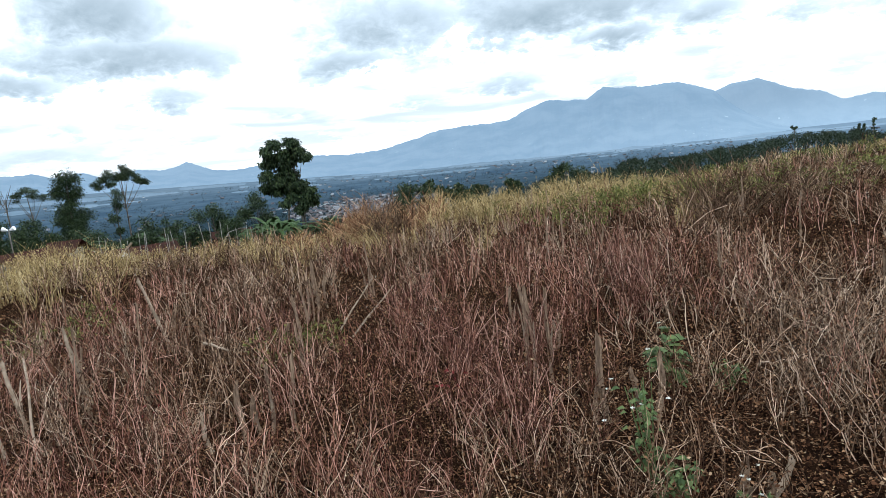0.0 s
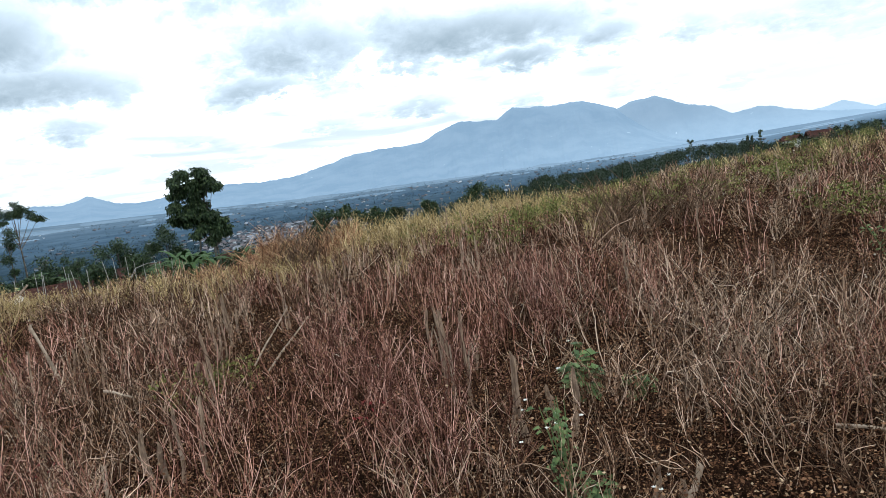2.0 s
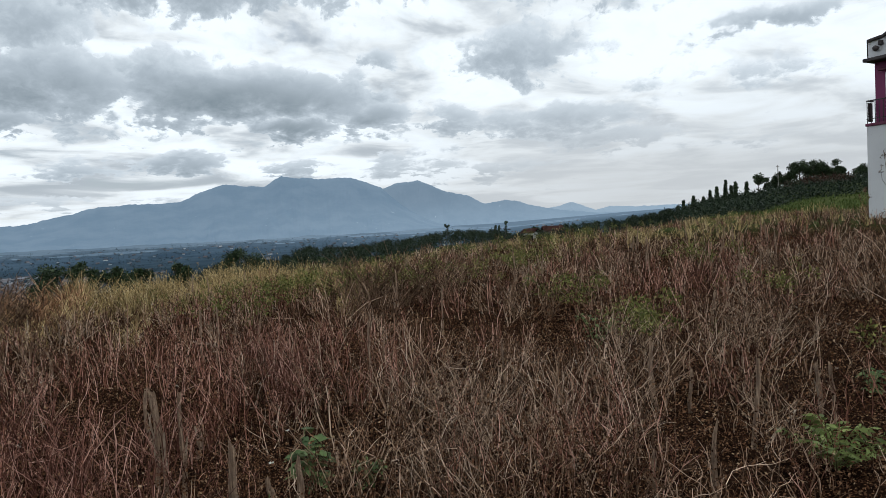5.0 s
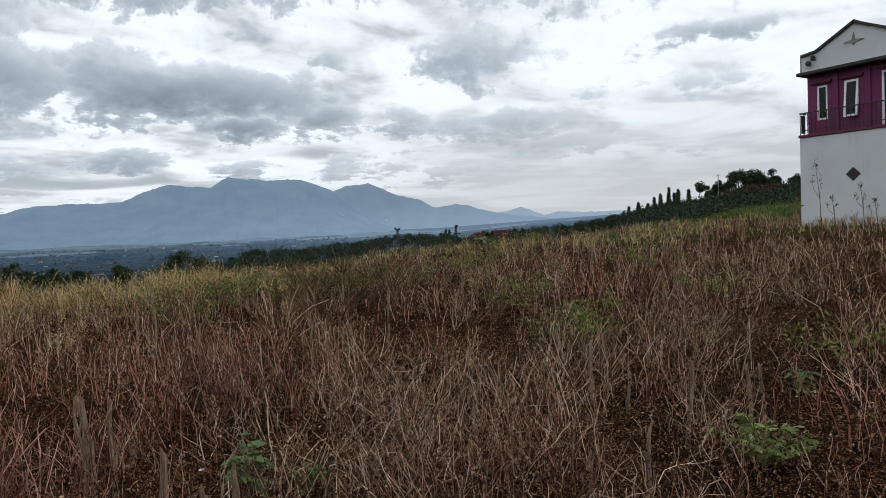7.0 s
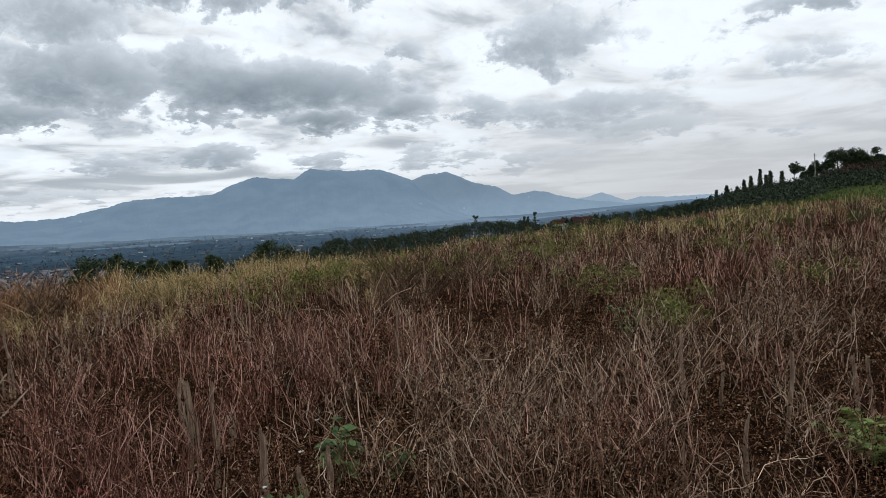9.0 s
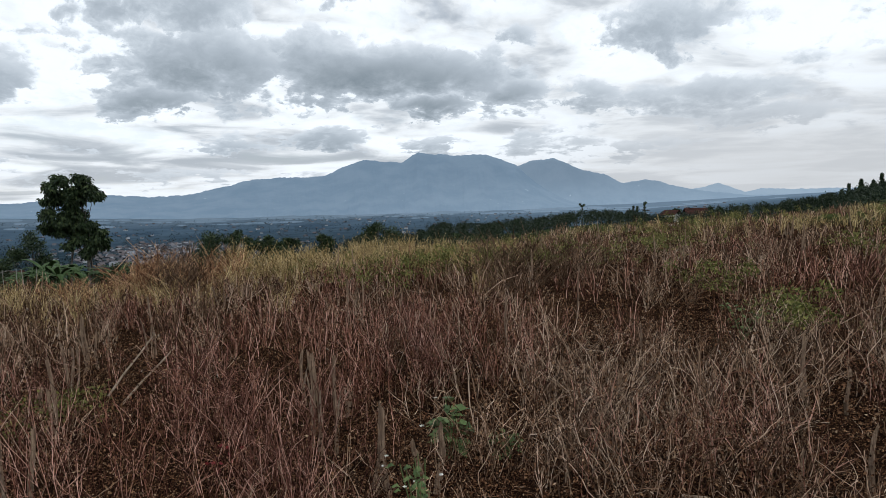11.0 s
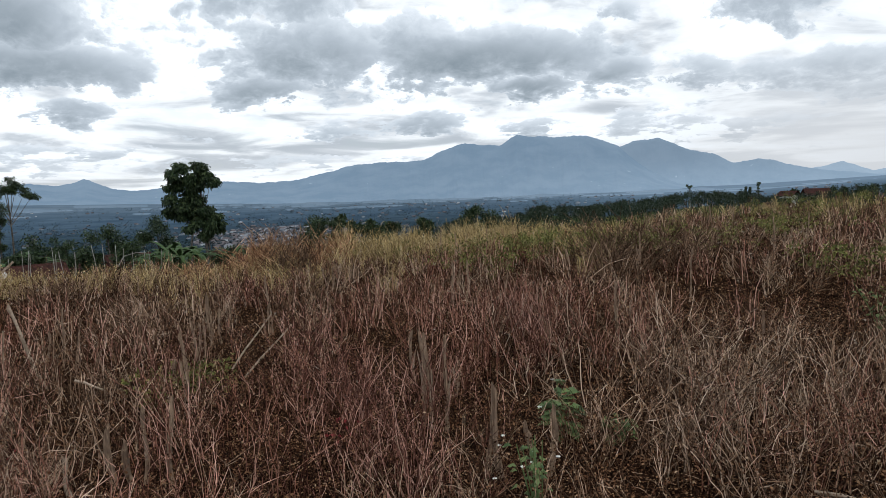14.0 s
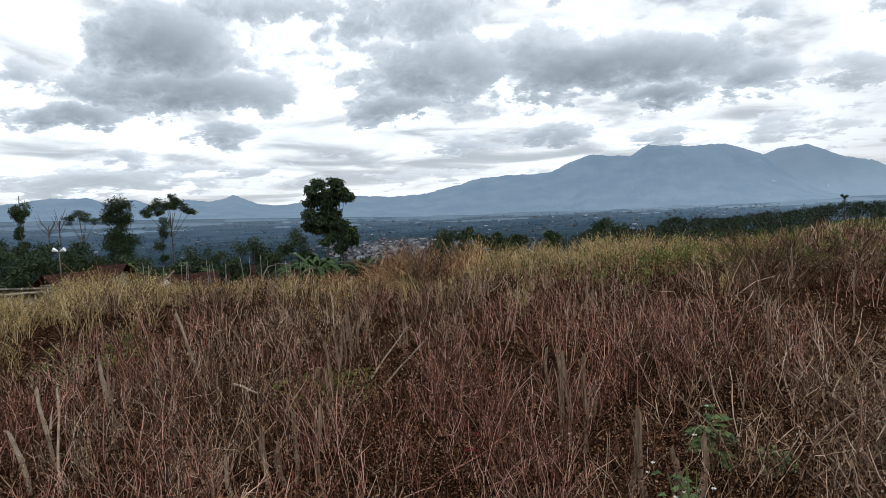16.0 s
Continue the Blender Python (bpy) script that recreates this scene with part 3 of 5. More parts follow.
# ---------- the house ----------
def make_house():
    """A narrow two-storey house: white below, plum above, with a gable and a balcony to the west."""
    x0, yl, yr, zb = 29.8, 17.2, 11.6, float(ground(30, 14)) - 0.3
    floor2, eave, apex, mid = 4.42, 7.12, 9.0, 14.85
    house = empty("house", pose(0, -0.25, 0), "narrow two-storey house with white lower wall and plum upper storey", "house")
    bm = bmesh.new()
    box(bm, (x0, yr, zb), (x0 + 9, yl, floor2), 0.02)
    low = part("lower_wall", bm, M_PLASTER, house, "white plastered lower wall with faint streaks")
    bm = bmesh.new()
    wins = [(16.45, 5.15, 0.46, 1.5), (15.2, 5.1, 0.56, 1.55), (13.6, 4.5, 0.9, 2.3)]
    xw = x0 + 0.5
    ys = [yr + 0.1] + sorted([e for y, _, w, _ in wins for e in (y - w / 2, y + w / 2)]) + [yl - 0.12]
    # the upper front wall, with openings through it
    for k in range(0, len(ys) - 1):
        opening = [w for w in wins if abs(w[0] - (ys[k] + ys[k + 1]) / 2) < 0.05]
        if opening:
            y, z, w, h = opening[0]
            if z > floor2 + 0.1:
                box(bm, (xw, ys[k], floor2), (xw + 0.2, ys[k + 1], z))
            box(bm, (xw, ys[k], z + h), (xw + 0.2, ys[k + 1], eave))
        else:
            box(bm, (xw, ys[k], floor2), (xw + 0.2, ys[k + 1], eave))
    box(bm, (xw + 0.2, yl - 0.32, floor2), (x0 + 9, yl - 0.12, eave))
    box(bm, (xw + 0.2, yr + 0.1, floor2), (x0 + 9, yr + 0.3, eave))
    box(bm, (x0 + 8.8, yr + 0.3, floor2), (x0 + 9, yl - 0.32, eave))
    upper = part("upper_wall", bm, M_PURPLE, house, "plum painted upper wall")
    for y in (15.85, 14.55, 12.5):
        bm = box(bmesh.new(), (xw - 0.08, y - 0.12, floor2), (xw - 0.003, y + 0.12, eave), 0.01)
        part("pilaster", bm, M_PURPLE, upper)
    for n, (y, z, w, h) in enumerate(wins):
        name = "window" if n < 2 else "balcony_door"
        bm = bmesh.new()
        t = 0.085
        box(bm, (xw + 0.03, y - w / 2, z), (xw + 0.12, y - w / 2 + t, z + h))
        box(bm, (xw + 0.03, y + w / 2 - t, z), (xw + 0.12, y + w / 2, z + h))
        box(bm, (xw + 0.03, y - w / 2 + t, z), (xw + 0.12, y + w / 2 - t, z + t))
        box(bm, (xw + 0.03, y - w / 2 + t, z + h - t), (xw + 0.12, y + w / 2 - t, z + h))
        frame_ = part(name, bm, M_WHITE, house, "white framed window" if n < 2 else "white framed balcony door")
        if n == 1:
            frame_.matrix_basis = Matrix.Translation((xw, y, z + h)) @ pose(0, 0, 0, 0, 6, 0) @ Matrix.Translation((-xw - 0.06, -y, -z - h))
        bm = box(bmesh.new(), (xw + 0.06, y - w / 2 + t, z + t), (xw + 0.08, y + w / 2 - t, z + h - t))
        part("pane", bm, M_GLASS, frame_, "dark reflecting glass")
        bm = box(bmesh.new(), (xw - 0.14, y - w / 2 - 0.2, z + h + 0.08), (xw - 0.003, y + w / 2 + 0.2, z + h + 0.2), 0.015)
        part("lintel", bm, M_PLUM_DARK, upper)
    # a room behind the openings
    bm = box(bmesh.new(), (xw + 1.6, yr + 0.3, floor2 + 0.01), (xw + 1.7, yl - 0.32, eave - 0.02))
    part("inner_wall", bm, M_PURPLE, house)
    # balcony slab and rail
    bm = box(bmesh.new(), (x0 - 0.06, yr, floor2), (xw - 0.003, yl + 0.03, floor2 + 0.12), 0.02)
    part("balcony_slab", bm, M_PLUM_DARK, house, "dark plum edge of the balcony")
    rail = part("balcony_rail", box(bmesh.new(), (x0, yr, 5.47), (x0 + 0.05, yl, 5.52), 0.008), M_RAIL, house, "thin black iron railing")
    part("lower_bar", box(bmesh.new(), (x0 + 0.01, yr, 4.72), (x0 + 0.04, yl, 4.75)), M_RAIL, rail)
    part("side_rail", box(bmesh.new(), (x0 + 0.05, yl - 0.05, 5.47), (xw, yl, 5.52)), M_RAIL, rail)
    bar = box(bmesh.new(), (x0 + 0.015, -0.012, floor2 + 0.12), (x0 + 0.035, 0.012, 5.47))
    first = part("baluster", bar, M_RAIL, rail)
    first.location.y = yl - 0.03
    for k in range(1, 34):
        ob = new("baluster", first.data)
        ob.parent, ob.location = rail, (0, yl - 0.03 - k * 0.165, 0)
    part("side_panel", box(bmesh.new(), (x0 + 0.1, yl - 0.045, floor2 + 0.2), (xw - 0.1, yl - 0.02, 5.42)), M_FASCIA, rail, "dark panel closing the balcony's side")
    # eave and gable
    part("eave", box(bmesh.new(), (x0 - 0.14, yr - 0.3, eave), (x0 + 9.2, yl + 0.03, eave + 0.14), 0.02), M_FASCIA, house, "dark overhanging eave")
    bm = bmesh.new()
    prof = [(yl - 0.12, eave + 0.14), (yl - 0.12, 8.05), (16.45, 8.12), (mid, apex), (mid - 1.9, 8.12), (yr + 0.1, 8.05), (yr + 0.1, eave + 0.14)]
    ring = [bm.verts.new((x0 + 0.05, y, z)) for y, z in prof]
    face = bm.faces.new(ring)
    got = bmesh.ops.extrude_face_region(bm, geom=[face])
    bmesh.ops.translate(bm, verts=[v for v in got["geom"] if isinstance(v, bmesh.types.BMVert)], vec=(0.25, 0, 0))
    gable = part("gable", bm, M_PLASTER, house, "white plastered gable with a star ornament")
    for a, b in zip(prof[1:5], prof[2:6]):
        ln = math.hypot(b[0] - a[0], b[1] - a[1])
        bm = box(bmesh.new(), (x0 - 0.06, 0, 0.003), (x0 + 0.42, ln + 0.04, 0.12), 0.015)
        ob = part("coping", bm, M_FASCIA, gable, "dark coping along the gable")
        ob.matrix_basis = Matrix.Translation((0, a[0], a[1])) @ Matrix.Rotation(math.atan2(b[1] - a[1], b[0] - a[0]), 4, "X")
    bm = bmesh.new()
    box(bm, (x0 + 0.06, yl - 0.119, eave + 0.14), (x0 + 0.3, yl - 0.06, 8.05))
    part("corner_strip", bm, M_FASCIA, gable)
    # star ornament and diamond vent
    bm = bmesh.new()
    pts = []
    for k in range(8):
        rr = (0.36 if k in (0,) else 0.42 if k in (2, 6) else 0.18) if k % 2 == 0 else 0.09
        pts.append(bm.verts.new((x0 + 0.046, mid + 0.02 + rr * math.sin(k * math.pi / 4), 8.15 + rr * math.cos(k * math.pi / 4))))
    face = bm.faces.new(pts)
    got = bmesh.ops.extrude_face_region(bm, geom=[face])
    bmesh.ops.translate(bm, verts=[v for v in got["geom"] if isinstance(v, bmesh.types.BMVert)], vec=(-0.04, 0, 0))
    part("star_ornament", bm, M_BAMBOO, gable, "grey star ornament")
    for name, mat, w, d in (("diamond_vent", M_FASCIA, 0.42, 0.03), ("vent_inset", M_RAIL, 0.3, 0.05)):
        bm = box(bmesh.new(), (-d, -w / 2, -w / 2), (-0.003, w / 2, w / 2), 0.01)
        ob = part(name, bm, mat, low)
        ob.matrix_basis = Matrix.Translation((x0, 14.95, 2.66)) @ Matrix.Rotation(radians(45), 4, "X")
    # roof behind the gable
    bm = bmesh.new()
    for sgn, ye in ((1, yl - 0.1), (-1, yr + 0.1)):
        vs = [bm.verts.new(p) for p in ((x0 + 0.3, ye, 7.6), (x0 + 9.1, ye, 7.6), (x0 + 9.1, mid, apex - 0.1), (x0 + 0.3, mid, apex - 0.1))]
        bm.faces.new(vs)
    bmesh.ops.solidify(bm, geom=bm.faces[:], thickness=0.1)
    part("roof", bm, M_TILE, house, "clay tiled roof")
    # small lamp under the parapet
    bm = bmesh.new()
    bmesh.ops.create_uvsphere(bm, u_segments=12, v_segments=8, radius=0.12, matrix=Matrix.Translation((x0 - 0.1, 16.7, 7.6)))
    box(bm, (x0 - 0.12, 16.45, 7.7), (x0 + 0.05, 16.6, 7.9), 0.02)
    part("wall_lamp", bm, M_FASCIA, gable, "dark lamp on a bracket")


make_house()


# ---------- trees ----------
def limb(points, r0, r1, sides=7):
    p = np.asarray(points, float)[None]
    k = p.shape[1]
    return tubes(p, np.linspace(r0, r1, k)[None], sides)


def place(az, r, dz=0.0):
    x, y = r * math.sin(radians(az)), r * math.cos(radians(az))
    return x, y, float(ground(x, y)) + dz


def crown_leaves(clumps, per, size, droop=0.3, r=None):
    """Leaves round clump centres (x, y, z, radius)."""
    r = r or rng
    c = np.repeat(np.asarray(clumps, float), per, 0)
    d = unit(r.normal(size=(len(c), 3)))
    rad = c[:, 3:4] * r.rand(len(c), 1) ** 0.6 * r.uniform(0.7, 1.25, (len(c), 1))
    p = c[:, :3] + d * rad * [1, 1, 0.75]
    al = d * 0.8 + r.normal(size=d.shape) * 0.5 + [0, 0, -droop]
    return leaves(p, al, size * (0.7 + 0.6 * r.rand(len(c))), size * 0.42, r)


def tree(name, az, r, top_el, clumps, label, category="tree", leaf=0.3, per=60, trunk=0.16, droop=0.3, bare=0.0, seed=1, group="", flat=1.0):
    """clumps: (offset across, height fraction, radius) as seen from the field; depth is scattered."""
    rr = np.random.RandomState(seed)
    x, y, z = place(az, r)
    height = (1.5 + r * math.tan(radians(top_el)) - z) / 1.0
    ob = empty(name, pose(x, y, z - 0.1, 0, 0, -az), label, category, group)
    n = 9
    bend = rr.normal(size=(2,)) * 0.15
    zz = np.linspace(0, height * 0.93, n)
    path = np.stack([bend[0] * np.sin(zz / height * 4), bend[1] * np.sin(zz / height * 3), zz], -1)
    part_of("trunk", [limb(path, trunk, trunk * 0.25, 8)], M_BARK, ob, smooth=True)
    cl = []
    for ox, hf, rad in clumps:
        for k in range(3):
            c = np.array([ox + rr.normal() * rad * 0.35, rr.normal() * max(rad, 0.5) * 0.6, hf * height + rr.normal() * rad * 0.3])
            cl.append((*c, rad * (0.6 + 0.4 * rr.rand())))
        f = max(hf * 0.8 - 0.08, 0.1)
        a = np.array([np.interp(f * height, zz, path[:, 0]), np.interp(f * height, zz, path[:, 1]), f * height])
        b = np.array(cl[-1][:3])
        part_of("branch", [limb([a, a * 0.5 + b * 0.5 + [0, 0, -0.1], b], trunk * 0.35, trunk * 0.1, 5)], M_BARK, ob)
    v, quads = crown_leaves([(0, 0, 0, c[3]) for c in cl], per, leaf, droop, rr)
    v = v * [1, 1, flat] + np.repeat(np.array(cl)[:, :3], per * 4, 0)
    part_of("crown", [(v, quads)], M_LEAF, ob)
    return ob


D = 70.0
def crown_plan(points, x, y, span, radius, per_metre):
    """Clumps from a drawn outline: (across, down) turned into (offset, height fraction, radius)."""
    return [((a - x) / per_metre, 1 - (b - y) / span, radius * f) for a, b, f in points]


MAIN = [(575, 320, 1), (597, 320, 0.9), (612, 333, 0.8), (562, 331, 0.9), (619, 347, 0.8), (586, 336, 1), (563, 352, 1), (601, 349, 1), (556, 370, 0.9), (551, 386, 0.8), (575, 370, 1), (594, 371, 1), (584, 393, 1.1), (610, 386, 0.9), (604, 404, 1), (623, 404, 0.9), (589, 412, 1), (614, 419, 0.9), (600, 427, 0.8), (628, 412, 0.7), (566, 398, 0.7), (590, 381, 0.9), (588, 358, 0.9), (603, 393, 0.9), (574, 386, 0.8), (576, 340, 0.9)]
main = tree("broadleaf_tree", -11.7, D, 3.05, crown_plan(MAIN, 600, 310, 189, 0.86, 16.9), "tall dark green broadleaf tree with drooping leaves at the field's foot", leaf=0.36, per=250, trunk=0.15, droop=1.3, seed=3)
for off, top in ((-1.3, 6.5), (0.55, 6.0)):
    part_of("trunk", [limb([(off, 0.2, 0), (off * 0.9, 0.2, top * 0.5), (off * 0.5, 0.1, top)], 0.12, 0.06, 8)], M_BARK, main, smooth=True)
OVAL = [(213, 355, 1), (205, 367, 1), (223, 366, 1), (213, 374, 1), (205, 382, 1), (224, 381, 1), (214, 390, 0.9), (213, 403, 1), (201, 409, 1), (226, 410, 1), (196, 424, 1), (212, 424, 1.1), (229, 424, 1), (202, 438, 1), (222, 438, 1), (212, 448, 1)]
tree("broadleaf_tree", -28.55, 95, 2.05, crown_plan(OVAL, 213, 344, 174, 1.15, 12.45), "dense dark green tree with a narrow double crown", leaf=0.24, per=330, trunk=0.22, seed=4)
UMBRELLA = [(305, 351, 1), (292, 356, 1), (319, 355, 1), (280, 365, 0.9), (331, 366, 0.9), (337, 373, 0.7), (273, 374, 0.7), (300, 364, 1), (315, 363, 0.9), (288, 372, 0.6)]
tree("umbrella_tree", -24.8, 95, 1.95, crown_plan(UMBRELLA, 308, 345, 174, 0.92, 12.45), "slender tree with a domed umbrella crown", leaf=0.24, per=230, trunk=0.15, seed=5, flat=0.8)
tree("slim_tree", -25.5, 93, 0.25, [(0, 0.93, 0.7), (0.1, 0.8, 0.6), (-0.1, 0.66, 0.7), (0.1, 0.5, 0.6), (0, 0.36, 0.6)], "thin leafy tree beside the umbrella tree", leaf=0.21, per=242, trunk=0.12, seed=6)
tree("umbrella_tree", -31.1, 105, 1.3, [(0, 0.95, 1.0), (-0.9, 0.92, 1.0), (0.9, 0.93, 1.0), (-1.6, 0.87, 0.8), (1.7, 0.87, 0.8), (0.2, 0.89, 0.9)],
     "small tree with a flat umbrella crown", leaf=0.21, per=264, trunk=0.14, seed=7, flat=0.55)
SLIM = [(41, 338, 1), (36, 347, 0.9), (47, 348, 0.9), (42, 356, 0.8), (42, 374, 0.55), (39, 384, 0.5), (45, 398, 0.9), (38, 404, 0.9), (43, 418, 0.9), (40, 434, 1)]
tree("slim_tree", -34.9, 90, 3.0, crown_plan(SLIM, 42, 309, 190, 0.72, 13.1), "tall narrow tree thinned by pruning, with a bare tip", leaf=0.22, per=230, trunk=0.17, seed=8)


def dead_tree(az, r, top_el, seed):
    height = (1.5 + r * math.tan(radians(top_el)) - place(az, r)[2]) / 1.05
    rr = np.random.RandomState(seed)
    ob = empty("dead_tree", pose(*place(az, r, -0.1)), "leafless grey dead tree", "tree")
    path = np.array([[0, 0, 0], [0.1, 0, height * 0.4], [-0.05, 0, height * 0.7], [0.05, 0, height * 0.82]])
    part_of("trunk", [limb(path, 0.14, 0.05)], M_BARK, ob)
    for k in range(6):
        a = path[2] + (path[3] - path[2]) * rr.rand()
        s = (-1) ** k
        b = a + [s * (0.5 + 0.5 * rr.rand()), rr.normal() * 0.3, height * 0.09]
        part_of("branch", [limb([a, b, b + [s * 0.4, 0, height * 0.1 * rr.rand() + 0.3]], 0.05, 0.015, 5)], M_BARK, ob)


dead_tree(-33.2, 100, 1.8, 1)
dead_tree(-32.5, 102, 2.05, 2)

k = 0
for az, r, h, w, lab in [(-33.2, 85, -0.7, 2.6, "dark bushy tree behind the tiled roofs"), (-31.6, 88, -0.9, 2.0, "dark bushy tree behind the tiled roofs"), (-36.5, 80, -1.2, 2.4, "dark bushy tree behind the tiled roofs"), (-18.7, 75, -1.5, 2.2, "round dark tree behind the bamboo poles"), (-15.1, 78, -1.15, 2.2, "round dark tree beside the tall broadleaf tree"),
                         (-2.4, 60, -1.7, 2.0, "dark leafy tree just beyond the golden grass"), (-0.6, 62, -1.65, 1.2, "dark leafy tree just beyond the golden grass"), (1.9, 62, -2.3, 1.4, "olive leafy tree just beyond the golden grass"), (3.4, 64, -2.35, 1.2, "olive leafy tree just beyond the golden grass"), (6.4, 60, -2.25, 1.0, "small dark tree just beyond the golden grass"), (11.0, 62, -1.5, 1.7, "rounded dark tree at the edge of the woods"), (-21.5, 85, -2.5, 2.0, "dark bush among the village gardens"), (-24.2, 60, -3.4, 1.6, "dark bush among the village gardens"), (-26.6, 62, -3.2, 1.3, "dark bush among the village gardens"), (-20.2, 60, -3.5, 1.6, "dark bush among the village gardens"), (-17.0, 64, -3.3, 1.5, "dark bush among the village gardens"), (-34.8, 60, -2.2, 2.0, "dark bush among the village gardens"), (-31.0, 82, -1.9, 2.4, "dark bush among the village gardens"), (-28.2, 84, -2.4, 2.4, "dark bush among the village gardens"), (-23.4, 66, -2.6, 1.8, "dark bush among the village gardens"), (-9.8, 66, -4.0, 1.5, "dark bush among the village gardens"), (-7.0, 66, -4.1, 1.5, "dark bush among the village gardens"), (-27, 88, -2.6, 2.4, "dark bush among the village gardens"), (-35.9, 76, -1.1, 2.6, "dark bushy tree behind the tiled roofs"), (-34.1, 80, -1.7, 2.4, "dark bushy tree behind the tiled roofs"), (-32.4, 82, -1.6, 2.6, "dark bushy tree behind the tiled roofs"), (-30.0, 82, -2.3, 2.2, "dark bushy tree behind the tiled roofs"), (-37.6, 74, -1.0, 2.6, "dark bushy tree behind the tiled roofs")]:
    k += 1
    cl = [(w * math.sin(k * 1.7 + j * 2.1) * 0.7, 0.3 + 0.58 * ((j * 0.382 + 0.1) % 1), w * 0.42) for j in range(10)] + [(0, 0.88, w * 0.42)]
    tree("bushy_tree", az, r, h, cl, lab, leaf=0.24, per=190, trunk=0.12, seed=20 + k, group="trees below the field")


# woods along the ridge, and the single trees on the hill
M_RUST = material("withered_leaves", stems_colour([(0, (0.03, 0.018, 0.014)), (1, (0.08, 0.045, 0.034))]), 0.8, spec=0.05)


def make_woods():
    r = np.random.RandomState(11)
    cl = []
    # the tree line, in degrees by azimuth
    line = np.array([(8, -2.9), (10, -2.25), (10.8, -1.5), (11.9, -2.0), (12.5, -2.6), (13.1, -2.8), (15.3, -2.0), (16, -1.65), (18, -1.7), (19.9, -1.9), (21.8, -1.5), (24.7, -1.4), (27.7, -0.95), (30.3, -0.8), (31.5, -1.1), (32.5, -1.0), (34, -1.36), (35.9, -1.15), (37.3, -1.27), (39.2, -0.87), (42.9, -0.57), (45.6, -0.4), (47, 0)]).T
    crowns = 0
    while crowns < 460:
        az, d = r.uniform(8, 47), r.uniform(92, 160)
        x, y, z = place(az, d)
        room = 1.5 + d * math.tan(radians(np.interp(az, line[0], line[1]) + 0.1 - abs(r.normal()) * 0.28)) - z
        if room < 0.8:
            continue
        crowns += 1
        h = room if room < 6.5 and r.rand() < 0.6 else min(r.uniform(1.6, 5.0), room)
        b = np.clip(h * r.uniform(0.24, 0.4), 0.45, 1.6)
        for _ in range(5):
            e = unit(r.normal(size=3)) * b * 0.6
            cl.append((x + e[0], y + e[1], z + h - b * 0.95 + e[2] * 0.6, b * r.uniform(0.45, 0.7)))
        cl.append((x, y, z + h * 0.35, b * 0.9))
    stuff("ridge_woods", [crown_leaves(cl, 34, 0.3, 0.2, r)], M_WOODS, "dark green woods with rounded crowns on the ridge beyond the field", "woods")
    # scrub on the hill, down to the mown strip beside the house
    green, brown = [], []
    while len(green) < 1500:
        az, d = r.uniform(43.5, 67), r.uniform(62, 160)
        x, y, z = place(az, d)
        if math.degrees(math.atan2(z - 1.5, d)) < np.interp(az, [44, 50, 53.5, 56.4, 60.2, 67], [-2.4, -1.0, -0.9, -0.1, 0.1, 0.3]):
            continue
        s = r.uniform(0.5, 1.3) * (0.6 + d / 300)
        clay = 55.3 < az < 59.5 and d > 118 and r.rand() < 0.6
        (brown if clay else green).append((x, y, z + s * 0.4, s))
    stuff("hill_scrub", [crown_leaves(green, 28, 0.4, 0.1, r)], M_WOODS, "dark green scrub covering the hill's slope", "bushes")
    stuff("withered_scrub", [crown_leaves(brown, 44, 0.42, 0.1, r)], M_RUST, "reddish brown withered scrub on the hill", "bushes")
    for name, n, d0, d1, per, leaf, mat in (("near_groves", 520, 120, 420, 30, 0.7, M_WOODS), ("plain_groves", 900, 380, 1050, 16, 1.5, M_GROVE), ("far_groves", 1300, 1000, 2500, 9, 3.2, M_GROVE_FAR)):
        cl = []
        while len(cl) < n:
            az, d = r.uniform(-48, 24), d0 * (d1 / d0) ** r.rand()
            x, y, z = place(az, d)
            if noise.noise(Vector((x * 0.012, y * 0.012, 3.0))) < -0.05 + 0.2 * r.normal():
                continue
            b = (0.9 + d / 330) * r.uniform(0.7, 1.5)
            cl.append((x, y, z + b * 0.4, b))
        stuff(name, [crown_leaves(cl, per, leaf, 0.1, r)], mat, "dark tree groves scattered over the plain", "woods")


make_woods()


def make_meadow():
    """Green grass on the strip beside the house."""
    r = np.random.RandomState(15)
    p = fan_points(r, 5200, 50, 112, 51, 68)
    z = ground(p[:, 0], p[:, 1])
    c = np.column_stack([p, z])
    s = r.uniform(0.2, 0.5, len(c))
    stuff("meadow_grass", [leaves(c, r.normal(size=c.shape) * 0.45 + [0, 0, 1], s, s * 0.25, r)], M_MEADOW, "rough green grass on the strip beside the house", "grass")


def fan_points(r, n, r0, r1, a0, a1):
    d = np.sqrt(r.uniform(r0 * r0, r1 * r1, n))
    a = np.radians(r.uniform(a0, a1, n))
    return np.stack([d * np.sin(a), d * np.cos(a)], -1)


